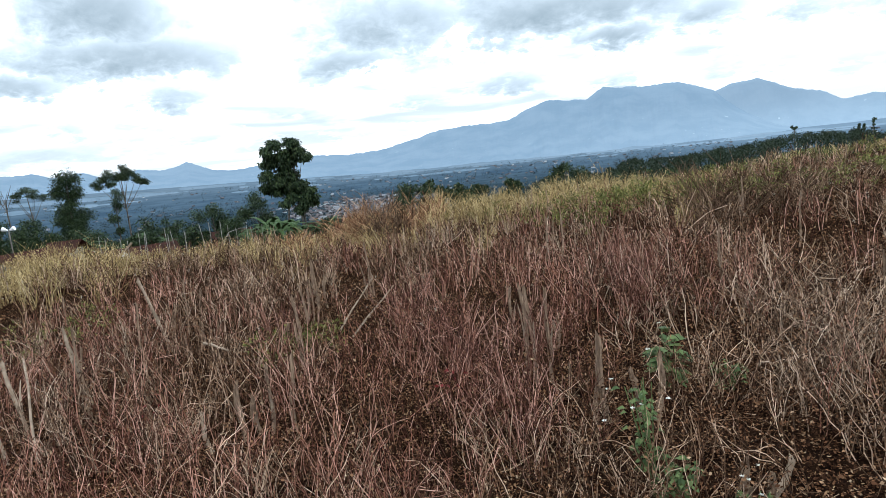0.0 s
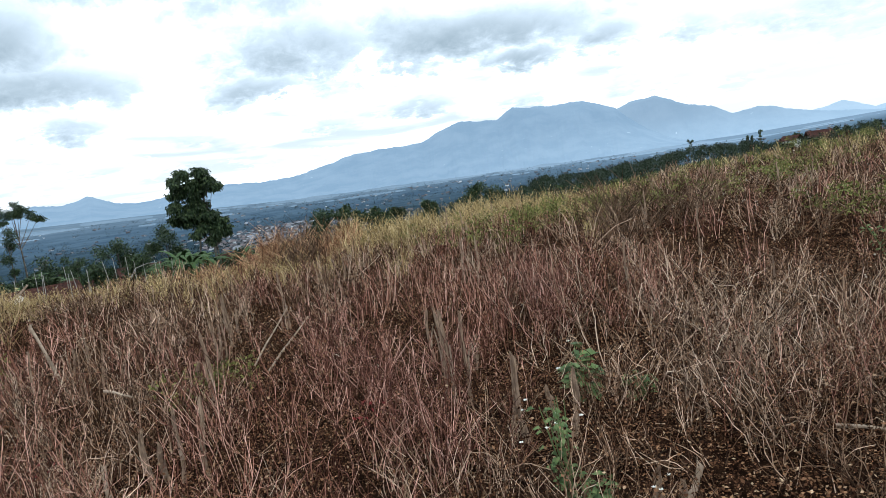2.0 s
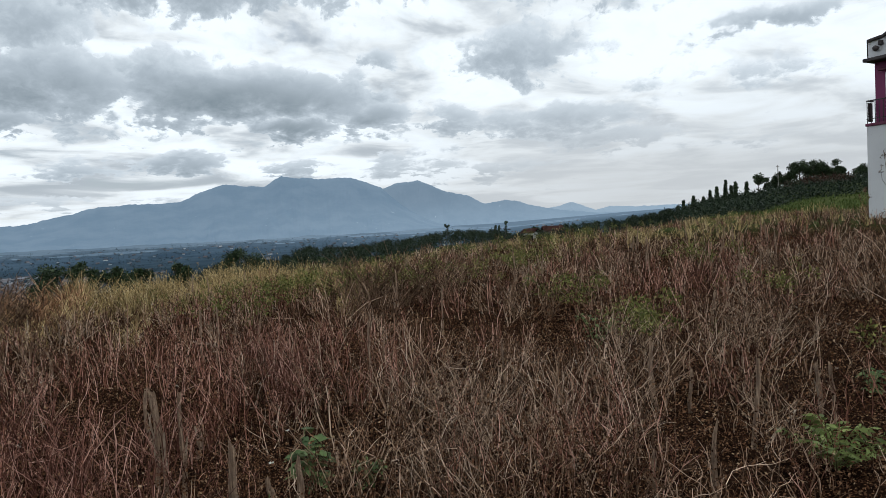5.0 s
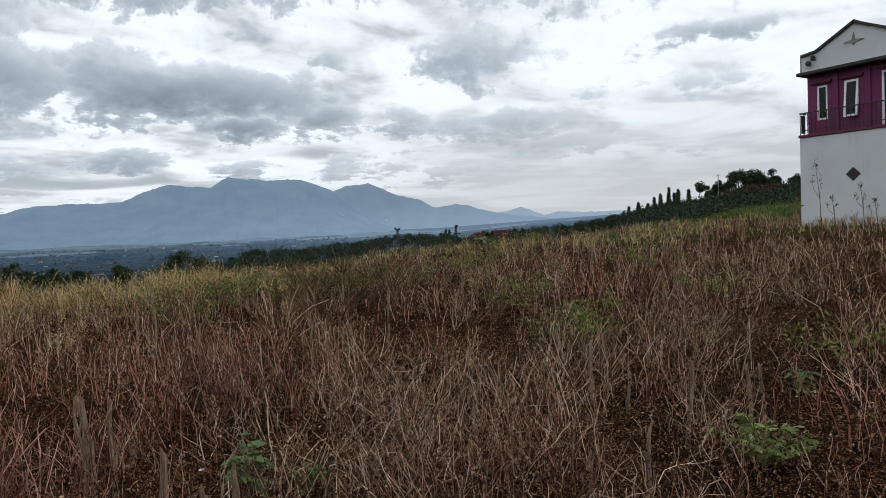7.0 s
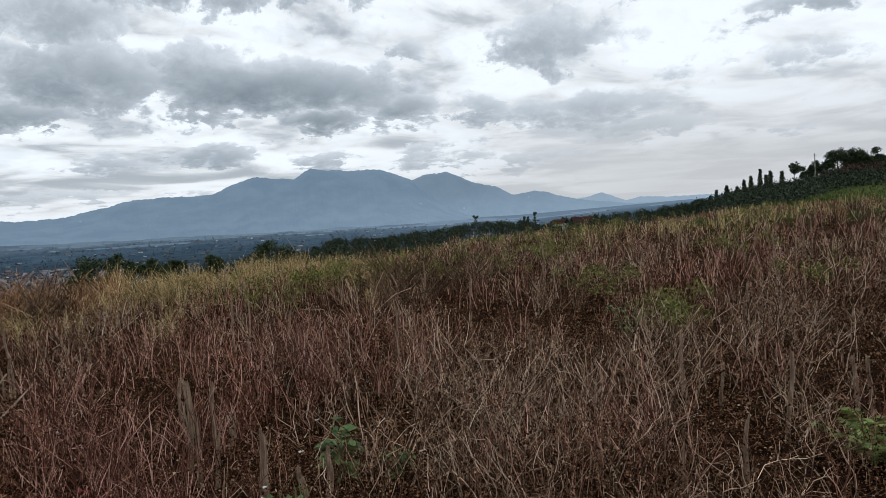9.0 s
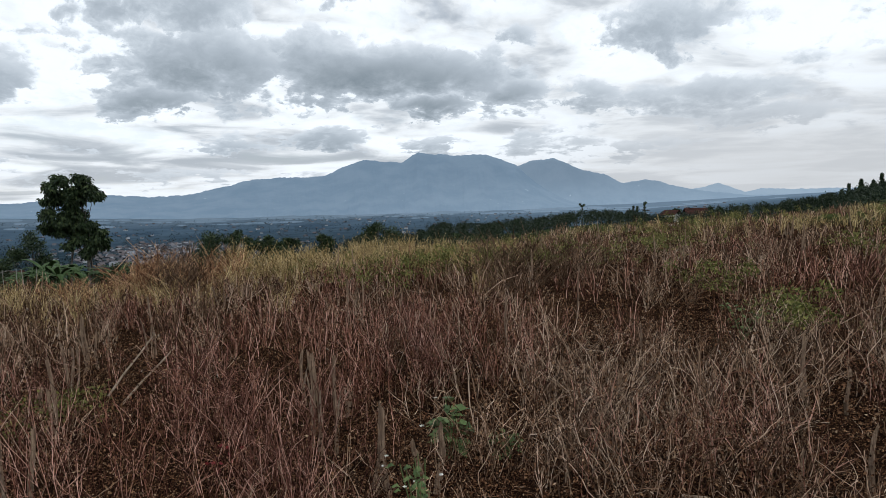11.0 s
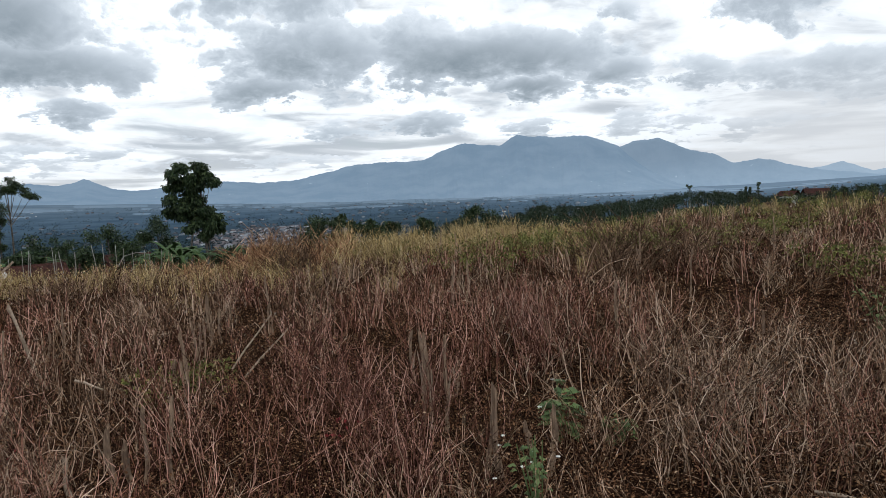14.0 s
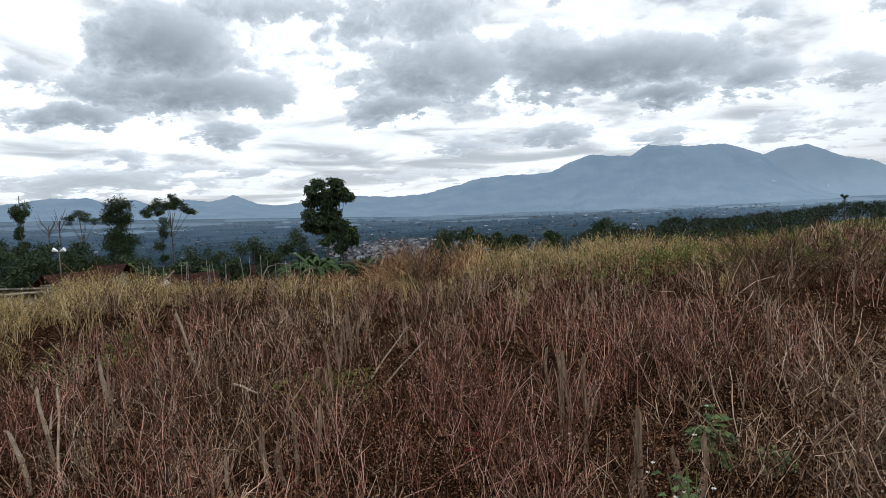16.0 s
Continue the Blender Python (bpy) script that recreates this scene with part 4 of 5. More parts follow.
M_MEADOW = material("meadow_grass", stems_colour([(0, (0.035, 0.055, 0.014)), (0.5, (0.075, 0.105, 0.028)), (1, (0.15, 0.175, 0.06))], 0.5, 0.15), 0.8, spec=0.05)
make_meadow()
k = 0
for az, el, w in [(47.3, 0.0, 0.6), (47.75, 0.42, 0.3), (48.5, 0.73, 0.5), (49.25, 0.59, 0.4), (49.75, 1.1, 0.4), (50.25, 1.35, 0.5), (50.9, 1.86, 0.6), (51.3, 1.4, 0.5), (51.6, 1.64, 0.7), (52.4, 1.6, 0.6)]:
    k += 1
    tree("cypress_tree", az, 136 + k % 3, el, [(0.04 * math.sin(j * 2), 0.22 + 0.09 * j, w * 0.75 * (1 - 0.1 * j)) for j in range(9)], "dark narrow cypress on the hill's skyline", leaf=0.3, per=44, trunk=0.1, seed=60 + k, group="cypresses on the skyline")
tree("round_tree", 53.3, 138, 2.0, [(-0.4, 0.93, 0.7), (0.4, 0.9, 0.7), (0, 0.78, 0.8), (-0.5, 0.74, 0.6), (0.5, 0.7, 0.6)], "single round tree with a bare trunk on the hill", leaf=0.4, per=60, trunk=0.1, seed=81)
for az, el, w, s in [(54.2, 1.8, 1.3, 82), (55.1, 2.2, 1.6, 88), (56.0, 2.8, 2.0, 83), (57.0, 2.9, 2.3, 84), (57.9, 2.75, 2.0, 85), (58.5, 2.2, 1.5, 86), (60.2, 2.3, 1.6, 87)]:
    tree("bushy_tree", az, 140, el, [(w * math.sin(s + j * 2.1) * 0.7, 0.35 + 0.56 * ((j * 0.382 + 0.1) % 1), w * 0.36) for j in range(12)], "dense dark trees crowning the hill", leaf=0.27, per=170, trunk=0.14, seed=s, group="trees crowning the hill")
for az, el in [(33.3, -0.45), (32.7, -0.85), (32.4, -0.8)]:
    tree("cypress_tree", az, 145, el, [(0.05, 0.96, 0.3 if el > -0.7 else 0.14), (0, 0.86, 0.15), (0, 0.74, 0.17), (0, 0.62, 0.2), (0, 0.5, 0.22)], "slender dark tree standing above the far woods", leaf=0.22, per=70, trunk=0.1, seed=int(az * 9), group="slender trees above the woods")
for az, el, w, sd in [(35.9, -0.98, 0.9, 96), (38.7, -0.95, 1.3, 97), (40.4, -0.95, 1.2, 98)]:
    tree("bushy_tree", az, 121, el, [(w * math.sin(sd + j * 2.1) * 0.7, 0.45 + 0.5 * ((j * 0.382 + 0.1) % 1), w * 0.4) for j in range(8)], "dark round tree beside the distant houses", leaf=0.35, per=60, trunk=0.1, seed=sd, group="trees by the distant houses")
tree("bushy_tree", 28.3, 150, -0.55, [(-0.5, 0.98, 0.2), (0.4, 0.97, 0.2), (0, 0.93, 0.2), (-0.2, 0.7, 0.7)], "thin topped tree above the far woods", leaf=0.22, per=60, trunk=0.1, seed=95)
mast = empty("pole", pose(*place(54.6, 139, -0.3)), "thin grey utility pole on the hill", "pole")
part_of("shaft", [limb([(0, 0, 0), (0, 0, 2.4), (0, 0, 4.9)], 0.1, 0.07, 8)], M_BAMBOO, mast)
part_of("crossarm", [limb([(-0.4, 0, 4.6), (0, 0, 4.6), (0.4, 0, 4.6)], 0.05, 0.05, 6)], M_BAMBOO, mast)


# ---------- village ----------
def cottage(az, r, w, d, ridge_el, roof_h, turn, label, wall=M_HOUSE, roof=M_TILE):
    x, y, z = place(az, r)
    h = 1.5 + r * math.tan(radians(ridge_el)) - z - roof_h
    ob = empty("cottage", pose(x, y, z, 0, 0, turn - az), label, "house", "village houses")
    part("wall", box(bmesh.new(), (-w / 2, -d / 2, -3), (w / 2, d / 2, h)), wall, ob)
    bm = bmesh.new()
    o = 0.5
    for sy in (-1, 1):
        vs = [bm.verts.new(p) for p in ((-w / 2 - o, sy * (d / 2 + o), h - 0.15), (w / 2 + o, sy * (d / 2 + o), h - 0.15), (w / 2 + o, 0, h + roof_h), (-w / 2 - o, 0, h + roof_h))]
        bm.faces.new(vs if sy < 0 else vs[::-1])
    bmesh.ops.solidify(bm, geom=bm.faces[:], thickness=0.15)
    part("roof", bm, roof, ob)
    for q in (-1, 1):
        part("window", box(bmesh.new(), (q * w / 4 - 0.5, -d / 2 - 0.03, h - 1.6), (q * w / 4 + 0.5, -d / 2 - 0.003, h - 0.5), 0.01), M_GLASS, ob)
    return ob


for az, r, w, d, el, rh, turn in [(-31.9, 48, 2.6, 3, -3.5, 0.7, 24), (-29.3, 60, 1.5, 3, -3.15, 0.7, -20), (-24.3, 58, 4.6, 3, -4.3, 0.7, 6), (-26.3, 74, 4, 6, -3.9, 1.2, 14), (-21.5, 70, 5, 6, -4.1, 1.0, -12), (-18.0, 74, 5, 6, -4.0, 0.9, -3), (-9.0, 80, 6, 6, -4.2, 1.2, 18), (-6.8, 84, 5, 6, -4.4, 1.2, -20), (-33.6, 52, 1.8, 3, -4.25, 0.8, 40)]:
    cottage(az, r, w, d, el, rh, turn, "low village house with a weathered red tiled roof")
cottage(37.2, 118, 2.6, 4, -1.12, 0.8, 10, "distant house with a dull red roof and pale wall")
cottage(35.4, 114, 1.5, 3, -1.25, 0.6, -20, "distant house with a dull red roof and pale wall", M_PLASTER)


def make_town():
    r = np.random.RandomState(5)
    walls, roofs = [], []
    for _ in range(980):
        if r.rand() < 0.55:
            az, d = r.normal(-6.5, 3.5), r.uniform(360, 950)
        else:
            az, d = r.uniform(-42, 40), r.uniform(400, 2300)
        x, y, z = place(az, d)
        s = (0.5 + min(d, 1500) / 2400) * r.uniform(0.6, 1.4)
        w, dp, h = 5 * s, 4 * s, 2.6 * s
        c = np.array([[-w, -dp, -4], [w, -dp, -4], [w, dp, -4], [-w, dp, -4], [-w, -dp, h], [w, -dp, h], [w, dp, h], [-w, dp, h]]) * 0.5
        t = r.uniform(0, 3.14)
        m = np.array([[math.cos(t), -math.sin(t), 0], [math.sin(t), math.cos(t), 0], [0, 0, 1]])
        walls.append((c @ m.T + [x, y, z], np.array([[0, 1, 5, 4], [1, 2, 6, 5], [2, 3, 7, 6], [3, 0, 4, 7]])))
        c2 = np.array([[-w * 1.1, -dp * 1.1, h], [w * 1.1, -dp * 1.1, h], [w * 1.1, dp * 1.1, h], [-w * 1.1, dp * 1.1, h], [-w * 1.1, 0, h + dp * 0.7], [w * 1.1, 0, h + dp * 0.7]]) * 0.5
        roofs.append((c2 @ m.T + [x, y, z], np.array([[0, 1, 5, 4], [2, 3, 4, 5]])))
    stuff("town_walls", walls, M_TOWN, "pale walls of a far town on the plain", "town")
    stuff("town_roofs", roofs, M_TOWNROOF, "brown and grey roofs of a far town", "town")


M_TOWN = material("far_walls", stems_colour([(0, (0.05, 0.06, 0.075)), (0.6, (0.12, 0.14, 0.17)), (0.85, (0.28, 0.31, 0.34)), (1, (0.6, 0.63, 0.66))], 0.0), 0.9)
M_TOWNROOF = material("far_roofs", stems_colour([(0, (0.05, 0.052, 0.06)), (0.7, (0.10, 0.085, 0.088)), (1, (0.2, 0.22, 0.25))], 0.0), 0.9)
make_town()

# bamboo poles of a bean plot
rr = np.random.RandomState(9)
for k in range(20):
    az, d = -27.0 + k * 0.62 + rr.normal() * 0.25, 48 + rr.uniform(-3, 6)
    x, y, z = place(az, d, -0.2)
    h = 1.5 - d * math.tan(radians(rr.uniform(3.1, 3.95))) - z
    ob = new("bamboo_pole", mesh_of("bamboo_pole", *limb([(0, 0, 0), (rr.normal() * 0.03, 0, h * 0.5), (rr.normal() * 0.08, rr.normal() * 0.08, h)], 0.026, 0.018, 6), M_BAMBOO))
    ob.matrix_basis = pose(x, y, z)
    tagged(ob, "thin grey bamboo pole standing in a garden plot", "pole", "garden poles")


ob = new("bent_pole", mesh_of("bent_pole", *limb([(0, 0, 0), (0.25, 0, 1.4), (0.7, 0, 2.1), (1.5, 0, 2.3), (2.0, 0, 2.25)], 0.04, 0.02, 6), M_BAMBOO))
ob.matrix_basis = pose(*place(-18.4, 46, -0.1))
tagged(ob, "bent bamboo pole arching over the garden plot", "pole", "garden poles")


def banana(az, r, top_el, seed):
    h = (1.5 + r * math.tan(radians(top_el)) - place(az, r)[2]) / 0.95
    q = np.random.RandomState(seed)
    ob = empty("banana_plant", pose(*place(az, r, -0.1)), "green banana plant with torn arching leaves", "plant", "banana plants")
    part_of("stem", [limb([(0, 0, 0), (0, 0, h * 0.35), (0.03, 0, h * 0.6)], 0.12, 0.07, 8)], M_BANANA, ob, smooth=True)
    for k in range(12):
        a = k * 2.4 + q.rand()
        ln, n = h * q.uniform(0.5, 0.75), 7
        t = np.linspace(0, 1, n)
        up_ = q.uniform(0.5, 1.3)
        p = np.stack([np.cos(a) * ln * t, np.sin(a) * ln * t, h * 0.58 + ln * (up_ * t - 0.9 * t ** 2)], -1)
        wd = 0.19 * np.sin(np.pi * np.clip(t * 0.92 + 0.06, 0, 1))[:, None]
        side = np.array([-np.sin(a), np.cos(a), 0])
        v = np.concatenate([p - side * wd + [0, 0, -0.04], p, p + side * wd + [0, 0, -0.04]])
        i = np.arange(n - 1)
        part_of("leaf", [(v, np.concatenate([np.stack([i, i + 1, i + n + 1, i + n], -1), np.stack([i + n, i + n + 1, i + 2 * n + 1, i + 2 * n], -1)]))], M_BANANA, ob)


for k, (az, r, h) in enumerate([(-14.2, 55, -3.0), (-12.9, 56, -3.2), (-15.9, 54, -3.5), (-11.9, 56, -3.6), (-15.1, 56, -3.15), (-13.6, 57, -3.1), (-14.8, 54, -3.4), (-12.4, 55, -3.5), (-25.6, 60, -3.0), (-29.2, 62, -2.9), (-9.6, 62, -3.7), (-13.5, 50, -3.3), (-23.5, 60, -3.1)]):
    banana(az, r, h, k)

# loudspeaker post among the roofs
POST_H = 1.5 - 50 * math.tan(radians(1.8)) - place(-32.65, 50, -0.3)[2]
post = empty("speaker_post", pose(*place(-32.65, 50, -0.3)), "rusty post carrying two white horn loudspeakers", "post")
part_of("post", [limb([(0, 0, 0), (0.02, 0, POST_H / 2), (0, 0, POST_H)], 0.05, 0.04, 8)], M_TIMBER, post)
for sx in (-1, 1):
    bm = bmesh.new()
    bmesh.ops.create_cone(bm, cap_ends=True, segments=16, radius1=0.15, radius2=0.04, depth=0.34, matrix=Matrix.Translation((sx * 0.22, 0, POST_H)) @ Matrix.Rotation(radians(-sx * 90 - 20 * sx), 4, "Y"))
    part("horn", bm, M_WHITE, post, "white horn loudspeaker")
# leaning plank with a small sign
plank = empty("leaning_plank", pose(*place(-27.6, 46, 0.2), 0, 48, 27), "pale weathered plank leaning over the garden", "plank")
part("board", box(bmesh.new(), (-0.06, -0.02, 0), (0.06, 0.02, 3.0), 0.008), M_PALE, plank)
part("sign_plate", box(bmesh.new(), (0.07, -0.03, 1.7), (0.35, -0.01, 2.3), 0.008), M_WHITE, plank, "small white plate")
# low dark shed roof
shed = empty("shed", pose(*place(-34.6, 40)[:2], 0.45 - 40 * math.tan(radians(4.5)), 0, 0, 30), "low dark shed with a patched roof", "shed")
part("wall", box(bmesh.new(), (-2.5, -1.8, -4), (2.5, 1.8, 0.75), 0.02), M_TIMBER, shed)
bm = box(bmesh.new(), (-2.9, -2.2, 0), (2.9, 2.2, 0.08), 0.01)
top_ = part("roof", bm, M_TIMBER, shed, "dark weathered sheet roof")
top_.matrix_basis = pose(0, 0, 0.95, -8, 4, 0)
part_of("rafter", [limb([(-3.2, -2.3, 1.1), (0, -2.35, 1.1), (3.2, -2.3, 1.0)], 0.06, 0.05, 6)], M_BAMBOO, shed, "bare pole along the roof's edge")


# ---------- the fallow field ----------
def on_ground(p):
    return np.column_stack([p, ground(p[:, 0], p[:, 1])])


def fan(n, r0, r1, a0=-52, a1=84, q=rng):
    """Places spread evenly over a stretch of the field."""
    r = np.sqrt(q.uniform(r0 * r0, r1 * r1, n))
    a = np.radians(q.uniform(a0, a1, n))
    return np.stack([r * np.sin(a), r * np.cos(a)], -1)


def patches(p, scale, seed):
    return np.array([noise.noise(Vector((x * scale, y * scale, seed))) for x, y in p])


def weed_stems(base, count, height, spread, radius, segs, twigs, twig_segs, q, curve=0.35, out_way=None):
    """Fans of thin stems with side twigs; base (n, 3), height (n,); out_way: the angle at which each leans."""
    b = np.repeat(base, count, 0)
    n = len(b)
    h = np.repeat(height, count) * q.uniform(0.55, 1.1, n)
    lean = np.minimum(np.abs(q.normal(size=n)), 1.9) * spread
    a = q.uniform(0, 2 * np.pi, n) if out_way is None else np.repeat(out_way, count) + q.normal(size=n) * 0.9
    d = np.stack([np.sin(lean) * np.cos(a), np.sin(lean) * np.sin(a), np.cos(lean)], -1)
    bend = np.stack([np.cos(a), np.sin(a), -0.25 * np.ones(n)], -1) * (h * curve * np.clip(q.normal(size=n), -1.2, 1.2) * 0.6)[:, None]
    b = b + np.stack([np.cos(a), np.sin(a), 0 * a], -1) * (q.rand(n) * 0.05)[:, None]
    t = np.linspace(0, 1, segs + 1)[None, :, None]
    pts = b[:, None] + d[:, None] * h[:, None, None] * t + bend[:, None] * t ** 2
    pts[:, 1:] += q.normal(size=(n, segs, 3)) * [1, 1, 0.3] * (h * 0.06)[:, None, None]
    rad = radius * q.uniform(0.6, 1.3, n)[:, None] * np.linspace(1, 0.45, segs + 1)[None]
    out_ = [tubes(pts, rad)]
    ends = []
    if twigs:
        tt = q.uniform(0.3, 0.95, (n, twigs))
        s = (tt[..., None]) * np.ones(3)
        p0 = b[:, None] + d[:, None] * h[:, None, None] * s + bend[:, None] * s ** 2
        ta = q.uniform(0, 2 * np.pi, (n, twigs))
        td = d[:, None] * 0.75 + np.stack([np.cos(ta), np.sin(ta), 0.1 * np.ones_like(ta)], -1) * q.uniform(0.5, 1.5, (n, twigs))[..., None]
        ln = h[:, None] * q.uniform(0.1, 0.42, (n, twigs))
        p0, td, ln = p0.reshape(-1, 3), unit(td.reshape(-1, 3)), ln.ravel()
        k = np.linspace(0, 1, twig_segs + 1)[None, :, None]
        tp = p0[:, None] + td[:, None] * ln[:, None, None] * k + np.array([0, 0, 0.25]) * (ln * q.rand(len(ln)))[:, None, None] * k ** 2
        out_.append(tubes(tp, (radius * 0.55 * q.uniform(0.7, 1.2, len(ln)))[:, None] * np.linspace(1, 0.5, twig_segs + 1)[None]))
        ends.append(tp[:, -1])
    ends.append(pts[:, -1])
    return out_, np.concatenate(ends)


def bare(p):
    """True where the litter lies open between the weeds."""
    spots = [(0.72, 3.2, 0.25), (1.45, 2.75, 0.25), (-0.5, 4.0, 0.3), (3.1, 2.2, 0.55), (-0.7, 3.3, 0.28), (1.08, 3.38, 0.24), (0.98, 3.0, 0.22), (0.8, 2.6, 0.2), (0.7, 3.1, 0.2), (3.25, 1.9, 0.35), (1.07, 2.2, 0.2), (-1.1, 3.65, 0.2), (-0.35, 3.2, 0.35), (1.2, 3.3, 0.3), (0.5, 3.75, 0.28), (0.62, 3.15, 0.3), (-1.12, 3.7, 0.2)]
    m = np.zeros(len(p), bool)
    for x, y, s in spots:
        m |= (p[:, 0] - x) ** 2 + (p[:, 1] - y) ** 2 < s * s
    return m


def forked_stems(base, count, height, spread, radius, segs, forks, fork_segs, twigs, q, way_, kink=0.2):
    """Bundles of kinked, forking dry stems; base (n, 3), height (n,), way_: the angle at which each bundle leans."""
    b = np.repeat(base, count, 0)
    n = len(b)
    h = np.repeat(height, count) * q.uniform(0.55, 1.12, n)
    lean = np.abs(q.normal(size=n)) * spread
    a = np.repeat(way_, count) + q.normal(size=n) * 1.1
    d = np.stack([np.sin(lean) * np.cos(a), np.sin(lean) * np.sin(a), np.cos(lean)], -1)
    b = b + np.stack([np.cos(a), np.sin(a), 0 * a], -1) * (q.rand(n) * 0.06)[:, None]

    def wander(p, d, length, k):
        pts, dirs = [p], [d]
        for _ in range(k):
            d = unit(d + q.normal(size=d.shape) * kink + [0, 0, 0.05])
            p = p + d * (length / k)[:, None]
            pts.append(p), dirs.append(d)
        return np.stack(pts, 1), np.stack(dirs, 1)

    pts, dirs = wander(b, d, h, segs)
    rad = radius * q.uniform(0.65, 1.3, n)
    got = [tubes(pts, rad[:, None] * np.linspace(1.1, 0.55, segs + 1)[None])]
    ends, mids = [pts[:, -1]], [pts[:, 1:].reshape(-1, 3)]
    for k in range(forks):
        j = q.randint(max(1, segs // 3), segs, n) if segs > 1 else np.ones(n, int)
        i = np.arange(n)
        p0, d0 = (pts[i, j], dirs[i, j]) if segs > 1 else (pts[:, 0] + (pts[:, 1] - pts[:, 0]) * q.uniform(0.4, 0.85, (n, 1)), dirs[:, 1])
        fd = unit(d0 + unit(q.normal(size=d0.shape) * [1, 1, 0.35]) * q.uniform(0.35, 0.85, (n, 1)))
        fl = h * q.uniform(0.18, 0.5, n)
        fp, fdir = wander(p0, fd, fl, fork_segs)
        got.append(tubes(fp, (rad * 0.72)[:, None] * np.linspace(1, 0.5, fork_segs + 1)[None]))
        ends.append(fp[:, -1]), mids.append(fp[:, 1:].reshape(-1, 3))
        if k < twigs:
            td = unit(fdir[:, -2] + unit(q.normal(size=d0.shape)) * 0.9)
            tp, _ = wander(fp[:, -2], td, fl * 0.5, 2)
            got.append(tubes(tp, (rad * 0.5)[:, None] * np.array([1, 0.8, 0.5])[None]))
            ends.append(tp[:, -1])
    return got, np.concatenate(ends), np.concatenate(mids)


def make_weeds():
    q = np.random.RandomState(21)
    red, tan, dark, litter, heads = [], [], [], [], []
    # belts: inner and outer radius, bushes per square metre, plants to a bush, stems, radius, segments, forks, their segments, twigs, azimuths, size
    belts = [(1.5, 4.0, 5.2, 8, 4, 0.0023, 6, 3, 4, 2, -50, 86, 1.0), (4.0, 7.5, 2.8, 8, 4, 0.0030, 4, 3, 3, 1, -46, 80, 1.0), (7.5, 12, 2.0, 8, 4, 0.0044, 3, 2, 2, 0, -44, 74, 1.0), (12, 17, 1.8, 7, 4, 0.0058, 2, 2, 1, 0, -42, 72, 0.85), (17, 48, 0.42, 6, 4, 0.0090, 2, 1, 1, 0, 24, 76, 0.8)]
    for r0, r1, dens, plants, count, rad, segs, forks, fs, tw, a0, a1, size in belts:
        area = (r1 * r1 - r0 * r0) * math.pi * (a1 - a0) / 360
        c = fan(int(area * dens), r0, r1, a0, a1, q)
        keep = ~(bare(c) & (q.rand(len(c)) < 0.92)) & (patches(c, 0.8, 2.0) > (-0.65 if r0 < 4 else -0.55) + 0.25 * q.normal(size=len(c)))
        c = c[keep]
        hue_c = patches(c, 0.4, 9.0) + 0.6 * np.exp(-((c[:, 0] - 1.0) ** 2 / 2.2 + (c[:, 1] - 5.2) ** 2 / 5)) + 0.4 * np.exp(-((c[:, 0] + 0.2) ** 2 / 1.2 + (c[:, 1] - 4.4) ** 2 / 4)) + q.normal(size=len(c)) * 0.22
        hgt_c = np.clip(0.47 + 0.16 * patches(c, 0.6, 4.0) + 0.11 * q.normal(size=len(c)), 0.2, 0.78) * size
        wide = np.repeat(q.uniform(0.10, 0.32, len(c)), plants)
        off = q.normal(size=(len(c) * plants, 2))
        p = np.repeat(c, plants, 0) + off * wide[:, None]
        hue = np.repeat(hue_c, plants) + q.normal(size=len(p)) * 0.08
        h = np.repeat(hgt_c, plants) * np.clip(1.15 - 0.22 * np.hypot(off[:, 0], off[:, 1]), 0.4, 1.2)
        way_ = np.arctan2(off[:, 1], off[:, 0])
        g = on_ground(p)
        for store, m, spread, kink in ((red, hue > 0.2, 0.22, 0.17), (tan, (hue <= 0.2) & (hue > -0.46), 0.3, 0.24), (dark, hue <= -0.46, 0.34, 0.26)):
            if m.any():
                got, ends, mids = forked_stems(g[m], count, h[m], spread, rad, segs, forks, fs, tw, q, way_[m], kink)
                store += got
                # curled dry leaves and husks that cling to the stems
                e = np.concatenate([ends[q.rand(len(ends)) < 0.45], mids[q.rand(len(mids)) < (0.3 if r0 < 4 else 0.6)]])
                e = e + q.normal(size=e.shape) * 0.012
                sz = (0.0105 + 0.0014 * r0) * q.uniform(0.5, 1.5, len(e))
                (heads if store is not red else litter).append(leaves(e, q.normal(size=e.shape), sz, sz * 0.6, q))
        # a low thicket of small curled leaves, thick and thin in patches
        n = int(area * (5600 if r0 < 4 else 1700 if r0 < 7 else 480 if r0 < 12 else 130 if r0 < 17 else 16))
        p = fan(n, r0, r1, a0, a1, q)
        lush = np.clip(0.7 + 1.2 * patches(p, 1.3, 6.0), 0.25, 1.4)
        z = on_ground(p) + np.stack([0 * p[:, 0], 0 * p[:, 0], 0.004 + 0.4 * size * lush * q.rand(n) ** 1.35], -1)
        s = (0.0105 + 0.0017 * r0) * q.uniform(0.45, 1.6, n)
        litter.append(leaves(z, q.normal(size=(n, 3)) * [1, 1, 0.7], s, s * 0.58, q))
